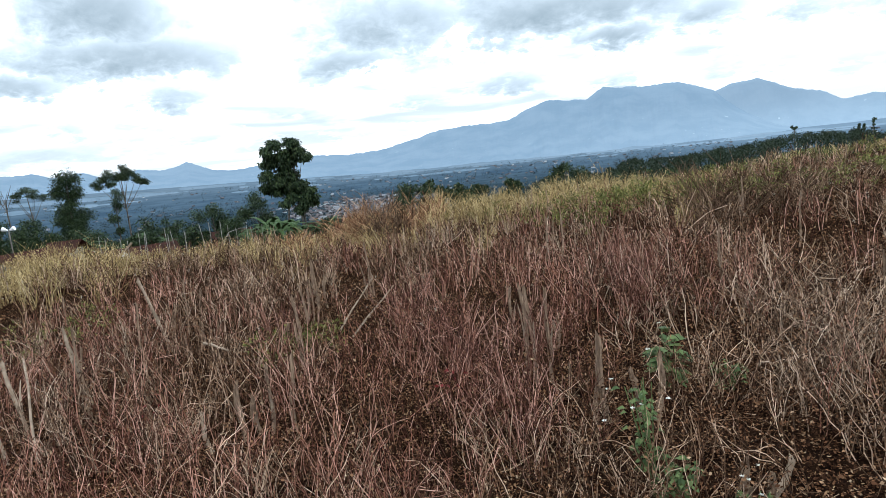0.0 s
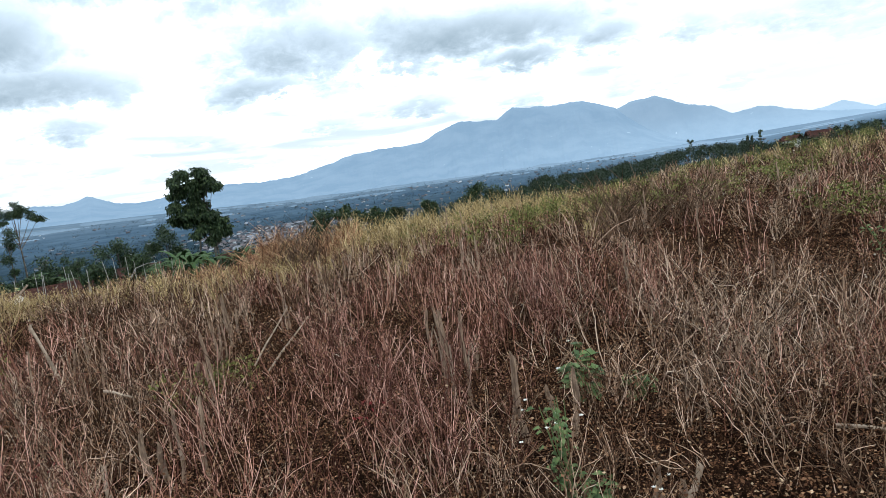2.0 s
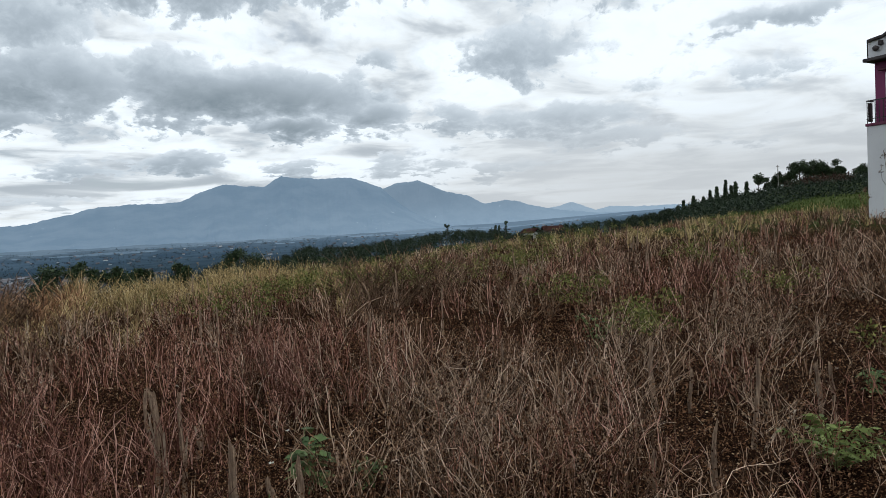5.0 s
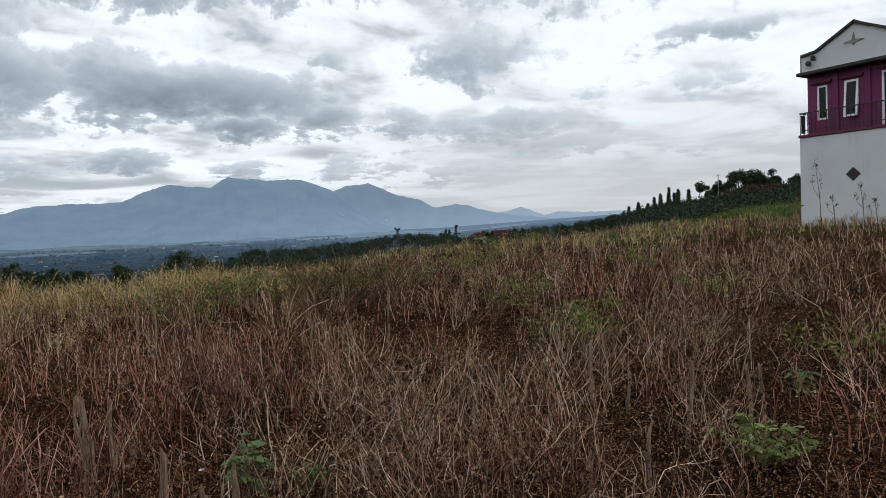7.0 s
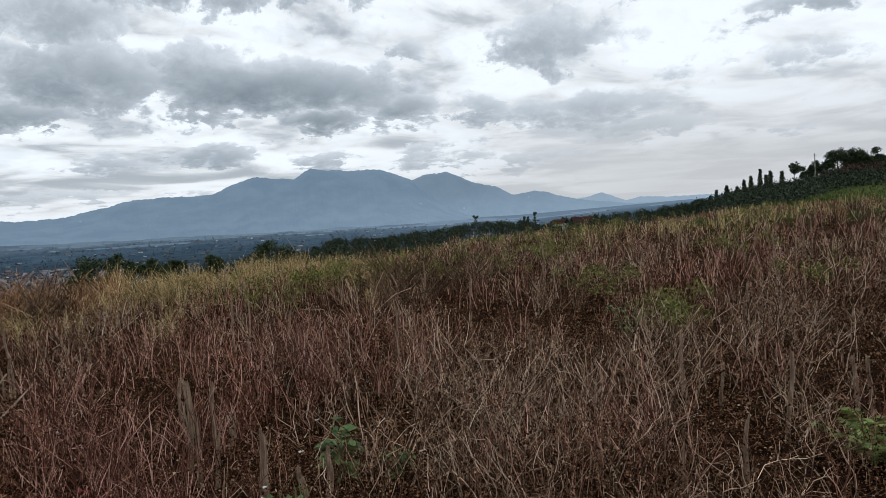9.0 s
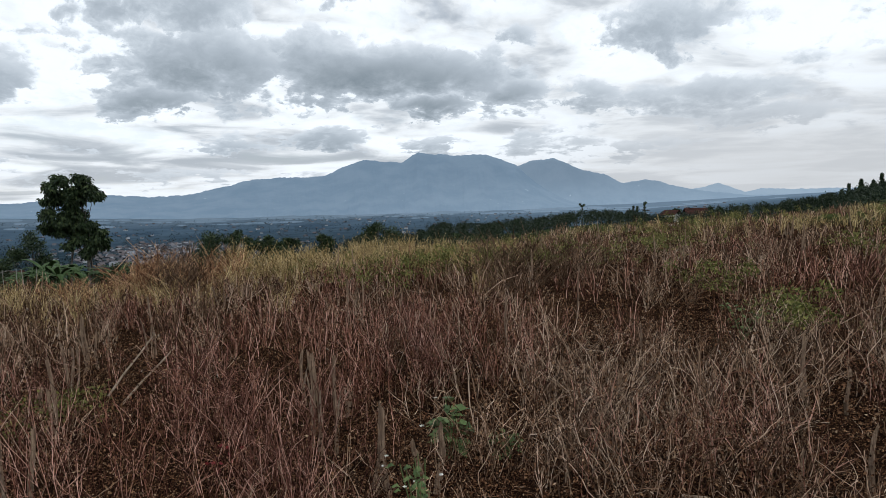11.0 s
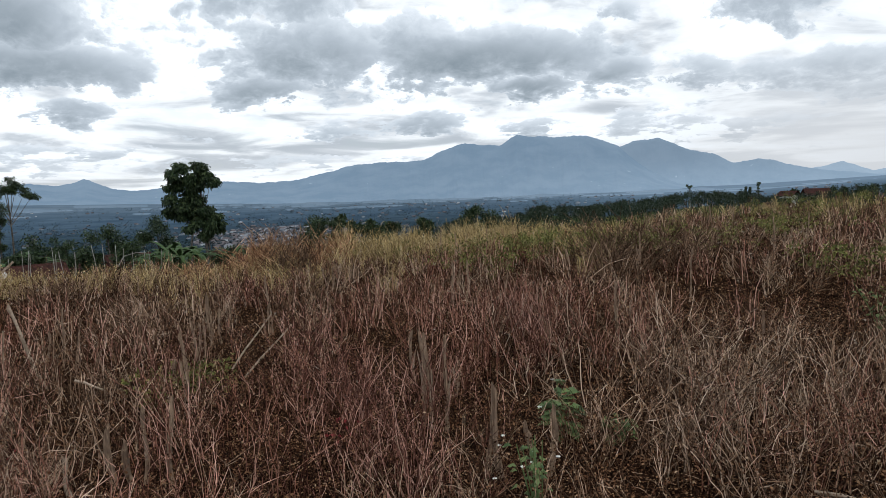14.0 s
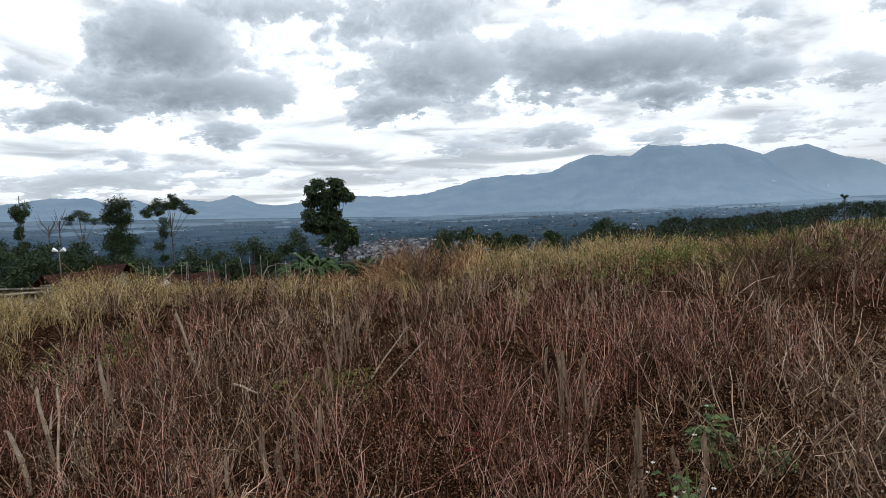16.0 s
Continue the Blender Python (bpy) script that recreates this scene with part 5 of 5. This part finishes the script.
    # larger bleached bushes with arching branches
    for r0, r1, n, rad in ((2.4, 4.2, 9, 0.0023), (4.2, 8.5, 30, 0.0029), (8.5, 14, 36, 0.0042)):
        c = fan(n, r0, r1, -45, 78, q)
        c = c[~bare(c)]
        g = on_ground(c)
        for spot in g:
            got, ends = weed_stems(q.normal(size=(5, 3)) * [0.1, 0.1, 0], 3, q.uniform(0.28, 0.52, 5), 0.45, rad, 4, 6, 2, q, 0.6)
            ob = part_of("dead_bush", got, M_BRUSH, None)
            ob.matrix_basis = pose(*spot)
            tagged(ob, "bleached dead bush with arching bare branches", "bush", "dead bushes")
    # single bushes that stand out near the path: place, height, spread of the foot, lean
    tall = [(1.62, 3.0, 0.5), (1.95, 3.2, 0.6), (1.93, 4.2, 0.62), (2.3, 3.7, 0.62), (1.75, 2.75, 0.45), (1.8, 5.0, 0.6), (2.1, 3.95, 0.55), (2.8, 3.5, 0.55), (2.35, 2.75, 0.5), (1.35, 5.7, 0.6), (2.95, 2.85, 0.5), (-2.75, 4.9, 0.55), (-2.7, 4.3, 0.5), (-2.9, 5.7, 0.55), (-2.75, 6.3, 0.6), (-2.4, 7.6, 0.6), (-2.2, 3.75, 0.45), (-1.85, 3.85, 0.4)]
    pink = [(0.28, 3.25, 0.6), (0.14, 2.95, 0.5), (0.08, 3.8, 0.62), (-0.05, 4.6, 0.62), (0.4, 2.95, 0.5), (0.42, 3.95, 0.6), (-0.25, 6.0, 0.62), (1.45, 5.0, 0.6), (1.55, 5.6, 0.62), (0.1, 4.2, 0.58), (-0.5, 5.7, 0.6), (-1.5, 5.6, 0.6)]
    for spots, mat, lab, kink in ((tall, M_STRAW, "bleached dead bush of forking bare branches", 0.24), (pink, M_PINK, "pinkish dry bush of upright bare stems", 0.16)):
        for x, y, h in spots:
            foot = q.normal(size=(6, 3)) * [0.09, 0.09, 0]
            got, ends, mids = forked_stems(foot, 4, np.full(6, h), 0.26, 0.0018 + 0.00024 * y, 6, 3, 4, 2, q, np.arctan2(foot[:, 1], foot[:, 0] - 0.05), kink)
            ob = part_of("dead_bush", got, mat, None)
            ob.matrix_basis = pose(x, y, float(ground(x, y)))
            tagged(ob, lab, "bush", "dead bushes")
    stuff("russet_weeds", red, M_RED, "thicket of dry russet weed stems", "weeds")
    stuff("tan_weeds", tan, M_TAN, "thicket of dry tan weed stems", "weeds")
    stuff("dead_twigs", dark, M_DARK, "dark dead twigs among the weeds", "weeds")
    stuff("leaf_litter", litter, M_LITTER, "dead brown leaves on and among the weeds", "litter")
    stuff("seed_heads", heads, M_LITTER, "small dry seed heads on the weeds", "weeds")


make_weeds()


def make_grass():
    q = np.random.RandomState(31)
    out_, seeds = [], []
    # tufts along the crest: the skyline's height in degrees by azimuth
    line = np.array([(-40, -4.6), (-36.5, -4.66), (-34.5, -5.1), (-32.8, -4.2), (-31.5, -3.84), (-28.4, -3.86), (-25.6, -4.45), (-24.4, -5.0), (-21, -5.05), (-16.4, -4.9), (-11.8, -5.4), (-8.9, -5.6), (-6.9, -4.45), (-5, -4.0), (-3.1, -4.9), (-1.3, -4.1), (-0.3, -3.1), (0.9, -3.25), (2.3, -3.8), (3.3, -4.4), (4.7, -3.5), (6.2, -3.5), (7.6, -4.4), (8.8, -3.3), (10.4, -2.95), (11.8, -2.85), (14.5, -2.9), (16.6, -3.3), (18.8, -3.5), (24, -3.4)]).T
    for k in range(285):
        az = q.uniform(-40, 23)
        if -24 < az < -8 and q.rand() < 0.5:
            continue
        r = 15.3 - min(abs(q.normal()) * (2.2 if az < -24 else 1.7), 5.5)
        x, y, z = place(az, r)
        h = np.clip(1.5 + r * math.tan(math.radians(np.interp(az, line[0], line[1]))) - z, 0.2, 1.0) * q.uniform(0.85, 1.25) * np.clip((r - 6) / 7.2, 0.4, 1)
        p = np.array([x, y]) + q.normal(size=(9, 2)) * q.uniform(0.08, 0.24)
        got, ends = weed_stems(on_ground(p), 5, h * q.uniform(0.7, 1.05, 9), 0.22, 0.005, 2, 1, 1, q, 0.8)
        out_ += got
        e = ends + q.normal(size=ends.shape) * 0.02
        seeds.append(leaves(e, np.array([0, 0, 0.8]) + q.normal(size=e.shape) * 0.6, 0.036, 0.015, q))
    for a0, a1, r0, r1, n, h0 in [(24, 52, 17, 27, 300, 0.36), (48, 74, 26, 50, 420, 0.45)]:
        p = fan(n, r0, r1, a0, a1, q)
        g = on_ground(p[patches(p, 0.5, 14.0) > -0.1 + 0.2 * q.normal(size=n)])
        rad = 0.0032 * (np.hypot(g[:, 0], g[:, 1]).mean() / 8)
        got, ends = weed_stems(g, 5, h0 * np.clip(0.9 + 0.95 * patches(g[:, :2], 0.8, 17.0), 0.35, 1.6) * q.uniform(0.7, 1.15, len(g)), 0.25, rad, 2, 1, 1, q, 0.6)
        out_ += got
        e = ends + q.normal(size=ends.shape) * 0.02
        seeds.append(leaves(e, np.array([0, 0, 1.0]) + q.normal(size=e.shape) * 0.5, 0.06, 0.02, q))
    stuff("golden_grass", out_ + seeds, M_GOLD, "tall golden grass along the field's far edge", "grass")
    # green weeds in patches
    cl = []
    for x, y, s, n, hh in [(2.6, 10.2, 1.1, 70, 0.58), (4.2, 9.8, 0.9, 34, 0.52), (1.6, 12.5, 1.6, 30, 0.42), (3.4, 12.0, 1.0, 40, 0.5), (4.6, 4.6, 0.5, 26, 0.45), (5.4, 6.6, 0.6, 22, 0.5), (-1.3, 5.5, 0.35, 16, 0.3), (5.2, 2.7, 0.5, 14, 0.35), (6.5, 10.0, 1.4, 40, 0.5), (10, 14, 2.0, 40, 0.5), (3.9, 10.6, 0.8, 34, 0.5), (5.5, 12.5, 1.2, 36, 0.5), (8.2, 11.5, 1.0, 30, 0.5), (12, 16, 1.6, 36, 0.55), (9.5, 8.2, 0.9, 24, 0.5), (16, 17, 2.5, 40, 0.5), (7.2, 5.2, 0.5, 16, 0.45), (22, 18, 3.0, 40, 0.5), (-4.2, 7.5, 0.6, 18, 0.35)]:
        for _ in range(n):
            cx, cy = x + q.normal() * s * 0.5, y + q.normal() * s * 0.5
            cl.append((cx, cy, float(ground(cx, cy)) + hh * q.uniform(0.35, 1.0), 0.10))
    stuff("green_weeds", [crown_leaves(cl, 34, 0.045, 0.0, q)], M_WEED, "patches of low green weeds among the dry stems", "weeds")


make_grass()


def make_flecks():
    """Small pale flower heads here and there over the weeds."""
    q = np.random.RandomState(41)
    p = fan(260, 4.2, 13, -45, 75, q)
    r = np.hypot(p[:, 0], p[:, 1])
    c = on_ground(p) + np.stack([0 * r, 0 * r, q.uniform(0.15, 0.5, len(r))], -1)
    c = np.repeat(c, 3, 0) + q.normal(size=(len(r) * 3, 3)) * 0.006
    s = np.repeat(0.008 + 0.0015 * r, 3)
    stuff("flower_heads", [leaves(c, q.normal(size=c.shape), s, s * 0.8, q)], M_FLECK, "tiny pale dry flower heads over the weeds", "flowers")


make_flecks()
# a dark bare bush and a rusty one on the crest
q = np.random.RandomState(43)
for az, r, h, mat, lab in [(-3.6, 12.2, 0.62, M_DARK, "dark bare twiggy bush on the crest"), (-4.6, 12.0, 0.5, M_DARK, "dark bare twiggy bush on the crest"), (-5.9, 13.0, 0.7, M_RUSTY, "rusty golden dead bush on the crest"), (-4.9, 13.2, 0.62, M_RUSTY, "rusty golden dead bush on the crest"), (-6.8, 13.3, 0.55, M_RUSTY, "rusty golden dead bush on the crest"), (-1.2, 12.6, 0.6, M_RUSTY, "rusty golden dead bush on the crest"), (-2.4, 12.2, 0.5, M_RUSTY, "rusty golden dead bush on the crest"), (-11.5, 13.0, 0.4, M_RUSTY, "rusty golden dead bush on the crest"), (23.5, 9.6, 0.6, M_DARK, "dark bare twiggy bush on the crest"), (26.5, 10.2, 0.5, M_DARK, "dark bare twiggy bush on the crest")]:
    x, y, z = place(az, r)
    got, ends = weed_stems(q.normal(size=(7, 3)) * [0.22, 0.22, 0], 9, np.full(7, h * 1.3), 0.5, 0.008, 3, 7, 1, q, 0.8)
    ob = part_of("dead_bush", got, mat, None)
    ob.matrix_basis = pose(x, y, z)
    tagged(ob, lab, "bush", "bushes on the crest")


# corn stubble left standing
def corn_stub(x, y, h, lean, toward, thick, seed, mat=None, label="grey-brown dried corn stub cut off at an angle"):
    q = np.random.RandomState(seed)
    mat = mat or M_STUB
    n, sides = 9, 9
    t = np.linspace(0, 1, n)
    side = np.array([math.cos(toward), math.sin(toward)]) * lean
    path = np.stack([side[0] * t + 0.012 * np.sin(t * 5 + seed), side[1] * t, h * t], -1)
    a = np.arange(sides) * 2 * math.pi / sides
    node = 1 + 0.22 * np.exp(-((((t * h / 0.16) % 1) - 0.5) / 0.12) ** 2)
    rad = thick * node * (1 - 0.25 * t)
    v = path[:, None] + np.stack([np.cos(a), np.sin(a), 0 * a], -1)[None] * (rad[:, None] * (1 + 0.1 * q.normal(size=(n, sides))))[..., None]
    v[-1, :, 2] += np.cos(a + q.rand() * 6) * thick * 1.5 + q.normal(size=sides) * 0.008
    i, j = np.meshgrid(np.arange(n - 1), np.arange(sides), indexing="ij")
    quads = np.stack([i * sides + j, i * sides + (j + 1) % sides, (i + 1) * sides + (j + 1) % sides, (i + 1) * sides + j], -1).reshape(-1, 4)
    # hollow inside of the broken end
    inner = v[-1] * 0.55 + v[-1].mean(0) * 0.45 - [0, 0, 0.02]
    pit = np.repeat(inner.mean(0)[None] - [0, 0, 0.03], sides, 0)
    vv = np.concatenate([v.reshape(-1, 3), inner, pit])
    o = (n - 1) * sides
    jj = np.arange(sides)
    for s0 in (o, o + sides):
        quads = np.concatenate([quads, np.stack([s0 + jj, s0 + (jj + 1) % sides, s0 + sides + (jj + 1) % sides, s0 + sides + jj], -1)])
    ob = new("corn_stub", mesh_of("corn_stub", vv, quads, mat))
    ob.matrix_basis = pose(x, y, float(ground(x, y)) - 0.03)
    tagged(ob, label, "stubble", "corn stubble")
    # a strip of dry sheath peeling off
    if q.rand() < 0.6:
        k = np.linspace(0, 1, 5)
        b0 = q.rand() * 6
        base = path[int(n * 0.35)]
        ln = h * q.uniform(0.25, 0.5)
        c = base + np.stack([np.cos(b0) * (thick * 1.2 + 0.05 * k ** 2), np.sin(b0) * (thick * 1.2 + 0.05 * k ** 2), ln * k], -1)
        w = np.array([-math.sin(b0), math.cos(b0), 0]) * (thick * 0.8 * (1 - 0.7 * k))[:, None]
        i = np.arange(4)
        part_of("sheath", [(np.concatenate([c - w, c + w]), np.stack([i, i + 1, i + 6, i + 5], -1))], M_PALE, ob, "pale dry leaf sheath")
    return ob


STUBS = [(-1.16, 3.92, 0.46), (-1.33, 3.91, 0.38), (-1.24, 3.95, 0.26), (-1.0, 3.87, 0.51), (-1.41, 6.56, 0.49), (-1.19, 5.17, 0.63), (-1.21, 5.1, 0.45), (-1.42, 5.63, 0.34), (-1.49, 7.51, 0.6), (-1.39, 7.54, 0.43), (-3.16, 7.52, 0.41), (0.48, 4.22, 0.64), (0.5, 4.08, 0.66), (0.58, 4.06, 0.63), (0.49, 5.19, 0.44), (0.75, 3.28, 0.5), (0.71, 3.35, 0.32), (0.77, 4.79, 0.27), (-1.33, 6.12, 0.6), (-1.5, 7.6, 0.55), (3.48, 3.43, 0.36), (3.4, 3.3, 0.48), (3.51, 3.12, 0.3), (3.29, 2.49, 0.52), (3.83, 2.46, 0.4), (3.95, 2.47, 0.38), (2.66, 2.24, 0.38), (2.44, 2.36, 0.26), (1.05, 2.34, 0.23), (1.09, 2.31, 0.18), (0.99, 3.2, 0.36), (0.91, 3.22, 0.28)]
for k, (x, y, h) in enumerate(STUBS):
    corn_stub(x, y, h, 0.03, k * 1.9, 0.0125 if x > 2.4 else 0.019 if y < 3.6 or h < 0.4 else 0.0135, k)
q = np.random.RandomState(77)
for k in range(48):
    row = q.randint(0, 12)
    y = 4.2 + row * 0.85 + q.normal() * 0.12
    x = q.uniform(-0.75, 1.5) * y
    if x * x + y * y < 22:
        continue
    for j in range(q.randint(1, 4)):
        corn_stub(x + q.normal() * 0.08, y + q.normal() * 0.08, q.uniform(0.35, 0.7), 0.05, q.rand() * 6, q.uniform(0.009, 0.0135), 200 + k * 4 + j)
for x, y, h, lean, to, s in [(-2.94, 4.13, 0.4, 0.22, 2.6, 301), (-3.1, 4.6, 0.55, 0.25, 2.4, 302), (-2.95, 5.2, 0.66, 0.15, 2.8, 303), (-1.49, 3.79, 0.26, 0.14, 2.2, 304), (-2.75, 6.5, 0.8, 0.32, 2.9, 305), (1.13, 2.36, 0.2, 0.1, 0.2, 306)]:
    corn_stub(x, y, h, lean, to, 0.016, s, M_PALE, "bleached leaning corn stalk")


# loose sticks lying over the weeds
def stick(x, y, z, ln, turn, tilt, label="pale broken stalk lying among the weeds"):
    ob = new("stick", mesh_of("stick", *limb([(0, 0, 0), (ln * 0.35, 0.006, 0.004), (ln * 0.7, -0.004, 0.002), (ln, 0.006, -0.004)], 0.0095, 0.006, 7), M_PALE, True))
    ob.matrix_basis = pose(x, y, float(ground(x, y)) + z, 0, tilt, turn)
    tagged(ob, label, "stick", "loose stalks")


for x, y, z, ln, tu, ti in [(3.25, 2.4, 0.03, 0.6, 20, -6), (-0.85, 5.6, 0.12, 0.6, 40, -36), (-1.0, 5.9, 0.14, 0.6, 45, -42), (-1.75, 4.6, 0.5, 0.22, -25, 12), (1.96, 2.57, 0.06, 0.29, -47, -2), (-2.6, 3.9, 0.1, 0.8, 120, -40)]:
    stick(x, y, z, ln, tu, ti)


# a bare forked shrub
q = np.random.RandomState(63)
foot = q.normal(size=(3, 3)) * [0.02, 0.02, 0]
got, ends, mids = forked_stems(foot, 2, np.full(3, 0.52), 0.3, 0.0042, 6, 2, 4, 1, q, np.array([0.2, 3.0, 1.6]), 0.15)
ob = part_of("bare_shrub", got, M_STRAW, None)
ob.matrix_basis = pose(1.36, 3.62, float(ground(1.36, 3.62)))
tagged(ob, "bare shrub of a few pale forked stems", "shrub")
# grey tangles of fallen branches
q = np.random.RandomState(61)
for x, y in ((2.35, 4.1), (2.6, 3.85)):
    foot = q.normal(size=(5, 3)) * [0.12, 0.12, 0]
    got, ends, mids = forked_stems(foot, 3, np.full(5, 0.34), 0.6, 0.003, 6, 3, 4, 2, q, q.uniform(0, 6.28, 5), 0.3)
    ob = part_of("fallen_branch", got, M_PALE, None)
    ob.matrix_basis = pose(x, y, float(ground(x, y)))
    tagged(ob, "grey tangle of fallen bare branches among the weeds", "branch", "fallen branches")


# single green plants
def leafy_plant(name, x, y, h, n, leaf, seed, label, flowers=0, wide=0.12, mat=None):
    q = np.random.RandomState(seed)
    mat = mat or M_GREEN
    ob = empty(name, pose(x, y, float(ground(x, y)) - 0.01), label, "plant")
    lv, tips = [], []
    for k in range(n):
        a, s = q.uniform(0, 6.28), q.uniform(0.2, 1.0) * wide
        tip = np.array([math.cos(a) * s, math.sin(a) * s, h * q.uniform(0.7, 1.0)])
        mid_ = tip * [0.4, 0.4, 0.5]
        part_of("stem", [limb([(0, 0, 0), mid_, tip], 0.005, 0.002, 5)], mat, ob)
        tips.append(tip)
        for j in range(11):
            t = q.uniform(0.3, 1.0)
            p = tip * [t, t, t]
            b = q.uniform(0, 6.28)
            d = np.array([math.cos(b), math.sin(b), q.uniform(-0.3, 0.35)])
            ln = leaf * q.uniform(0.6, 1.15)
            w = ln * 0.52
            sd = np.array([-d[1], d[0], 0]) / math.hypot(d[0], d[1])
            c = p + d * 0.02
            m1, m2, e = c + d * ln * 0.35 + [0, 0, 0.012], c + d * ln * 0.7 + [0, 0, 0.002], c + d * ln + [0, 0, -ln * 0.25]
            # a leaf of two halves folded along its rib
            v = np.array([c, m1, m2, e, m1 + sd * w * 0.5, m2 + sd * w * 0.4, m1 - sd * w * 0.5, m2 - sd * w * 0.4])
            v[4:, 2] -= 0.01
            lv.append((v, np.array([[0, 1, 4, 4], [1, 2, 5, 4], [2, 3, 5, 5], [0, 6, 1, 1], [6, 7, 2, 1], [7, 3, 2, 2]])[[1, 4]]))
            lv.append((np.array([c, m1 + sd * w * 0.5, m1, m1 - sd * w * 0.5]) - [[0, 0, 0], [0, 0, 0.01], [0, 0, 0], [0, 0, 0.01]], np.array([[0, 1, 2, 3]])))
            lv.append((np.array([m2 - sd * w * 0.4, m2, m2 + sd * w * 0.4, e]) - [[0, 0, 0.01], [0, 0, 0], [0, 0, 0.01], [0, 0, 0]], np.array([[0, 1, 2, 3]])))
    part_of("foliage", lv, mat, ob)
    for k in range(flowers):
        t = tips[k % n] + q.normal(size=3) * [0.05, 0.05, 0.09]
        a = np.arange(5) * 2 * math.pi / 5 + q.rand()
        pet = np.stack([np.cos(a), np.sin(a), 0.3 + 0 * a], -1)
        part_of("flower", [leaves(np.repeat(t[None], 5, 0), pet, 0.011, 0.008, q)], M_PETAL, ob, "small white flower")
    return ob


leafy_plant("leafy_weed", 1.19, 3.6, 0.36, 4, 0.13, 1, "dark green broad-leaved weed among dry stubble", wide=0.08)
def ferny_plant(x, y, h, wide, seed, label):
    """Arching stems set with pairs of narrow leaflets."""
    q = np.random.RandomState(seed)
    ob = empty("ferny_weed", pose(x, y, float(ground(x, y)) - 0.01), label, "plant")
    blades = []
    for k in range(17):
        a, reach = k * 2.4 + q.rand(), wide * q.uniform(0.35, 1.0)
        t = np.linspace(0, 1, 8)
        p = np.stack([np.cos(a) * reach * t ** 1.3, np.sin(a) * reach * t ** 1.3, h * q.uniform(0.65, 1.05) * (1.25 * t - 0.4 * t ** 2.5)], -1)
        part_of("stem", [limb(p, 0.004, 0.0015, 5)], M_FERN, ob)
        side = np.array([-math.sin(a), math.cos(a), 0.0])
        base, way = [], []
        for f in np.linspace(0.3, 1.0, 9):
            c = np.array([np.interp(f, t, p[:, j]) for j in range(3)])
            out = np.array([math.cos(a), math.sin(a), 0.1])
            for sgn in (-1, 1):
                base.append(c), way.append(side * sgn + out * 0.7 + [0, 0, q.uniform(-0.45, 0.1)])
        n = len(base)
        blades.append(leaves(np.array(base), np.array(way), q.uniform(0.05, 0.085, n), q.uniform(0.016, 0.024, n), q))
    tagged(part_of("foliage", blades, M_FERN, ob), kind="stuff")
    return ob


ferny_plant(3.3, 2.05, 0.27, 0.24, 2, "bright green bushy weed with long narrow leaflets")
leafy_plant("flowering_weed", 0.74, 2.5, 0.62, 6, 0.045, 3, "spindly green weed with small white flowers", flowers=9, wide=0.1)
leafy_plant("leafy_weed", 0.80, 2.45, 0.2, 4, 0.06, 4, "low green weed under the flowering stems", wide=0.14)
leafy_plant("leafy_weed", 1.47, 3.43, 0.16, 4, 0.07, 5, "small green seedling in the litter", wide=0.08)
leafy_plant("leafy_weed", 4.55, 2.6, 0.18, 3, 0.08, 6, "green weed with broad leaves beside stubble", wide=0.12)
leafy_plant("leafy_weed", 4.3, 4.9, 0.4, 4, 0.055, 8, "green weed standing among dry stems", wide=0.25)
leafy_plant("flowering_weed", 0.98, 2.2, 0.2, 3, 0.04, 9, "withered weed with woolly white seed heads", flowers=6, wide=0.07)
# fallen crimson leaves
q = np.random.RandomState(5)
c = on_ground(np.array([(-0.05, 3.55), (-1.9, 3.9), (-0.1, 3.5), (0.0, 3.6), (-1.85, 4.0)])) + [0, 0, 0.28]
stuff("crimson_leaves", [leaves(np.repeat(c, 5, 0) + q.normal(size=(25, 3)) * 0.03, q.normal(size=(25, 3)), 0.03, 0.02, q)], M_CRIMSON, "a few crimson leaves caught in the weeds", "leaf")
# tall seeded weed in front of the house
for az, r, h in [(61.7, 27, 2.3), (60.4, 28, 1.2), (62.6, 28, 1.1), (64.4, 27, 1.5), (65.2, 28, 1.0)]:
    x, y, z = place(az, r)
    ob = empty("tall_weed", pose(x, y, z), "tall dark seeded weed before the white wall", "plant", "weeds by the house")
    q = np.random.RandomState(int(az * 10))
    pts = np.array([[0, 0, 0], [-0.08, 0, h * 0.5], [-0.25 * h / 2.6, 0.05, h]])
    part_of("stem", [limb(pts, 0.016, 0.006, 5)] + [limb([pts[1], pts[1] + [s * 0.2, 0.1, h * 0.15], pts[1] + [s * 0.28, 0.1, h * 0.28]], 0.009, 0.004, 5) for s in (-1, 1)], M_DARK, ob)
    for tip, n in ((pts[2], 30), (pts[1] + [-0.28, 0.1, h * 0.28], 16), (pts[1] + [0.28, 0.1, h * 0.28], 16)):
        tops = tip + q.normal(size=(n, 3)) * [0.03, 0.03, h * 0.05]
        tagged(part_of("seed_head", [leaves(tops, q.normal(size=tops.shape) + [0, 0, 1], 0.07, 0.035, q)], M_DARK, ob), kind="stuff")
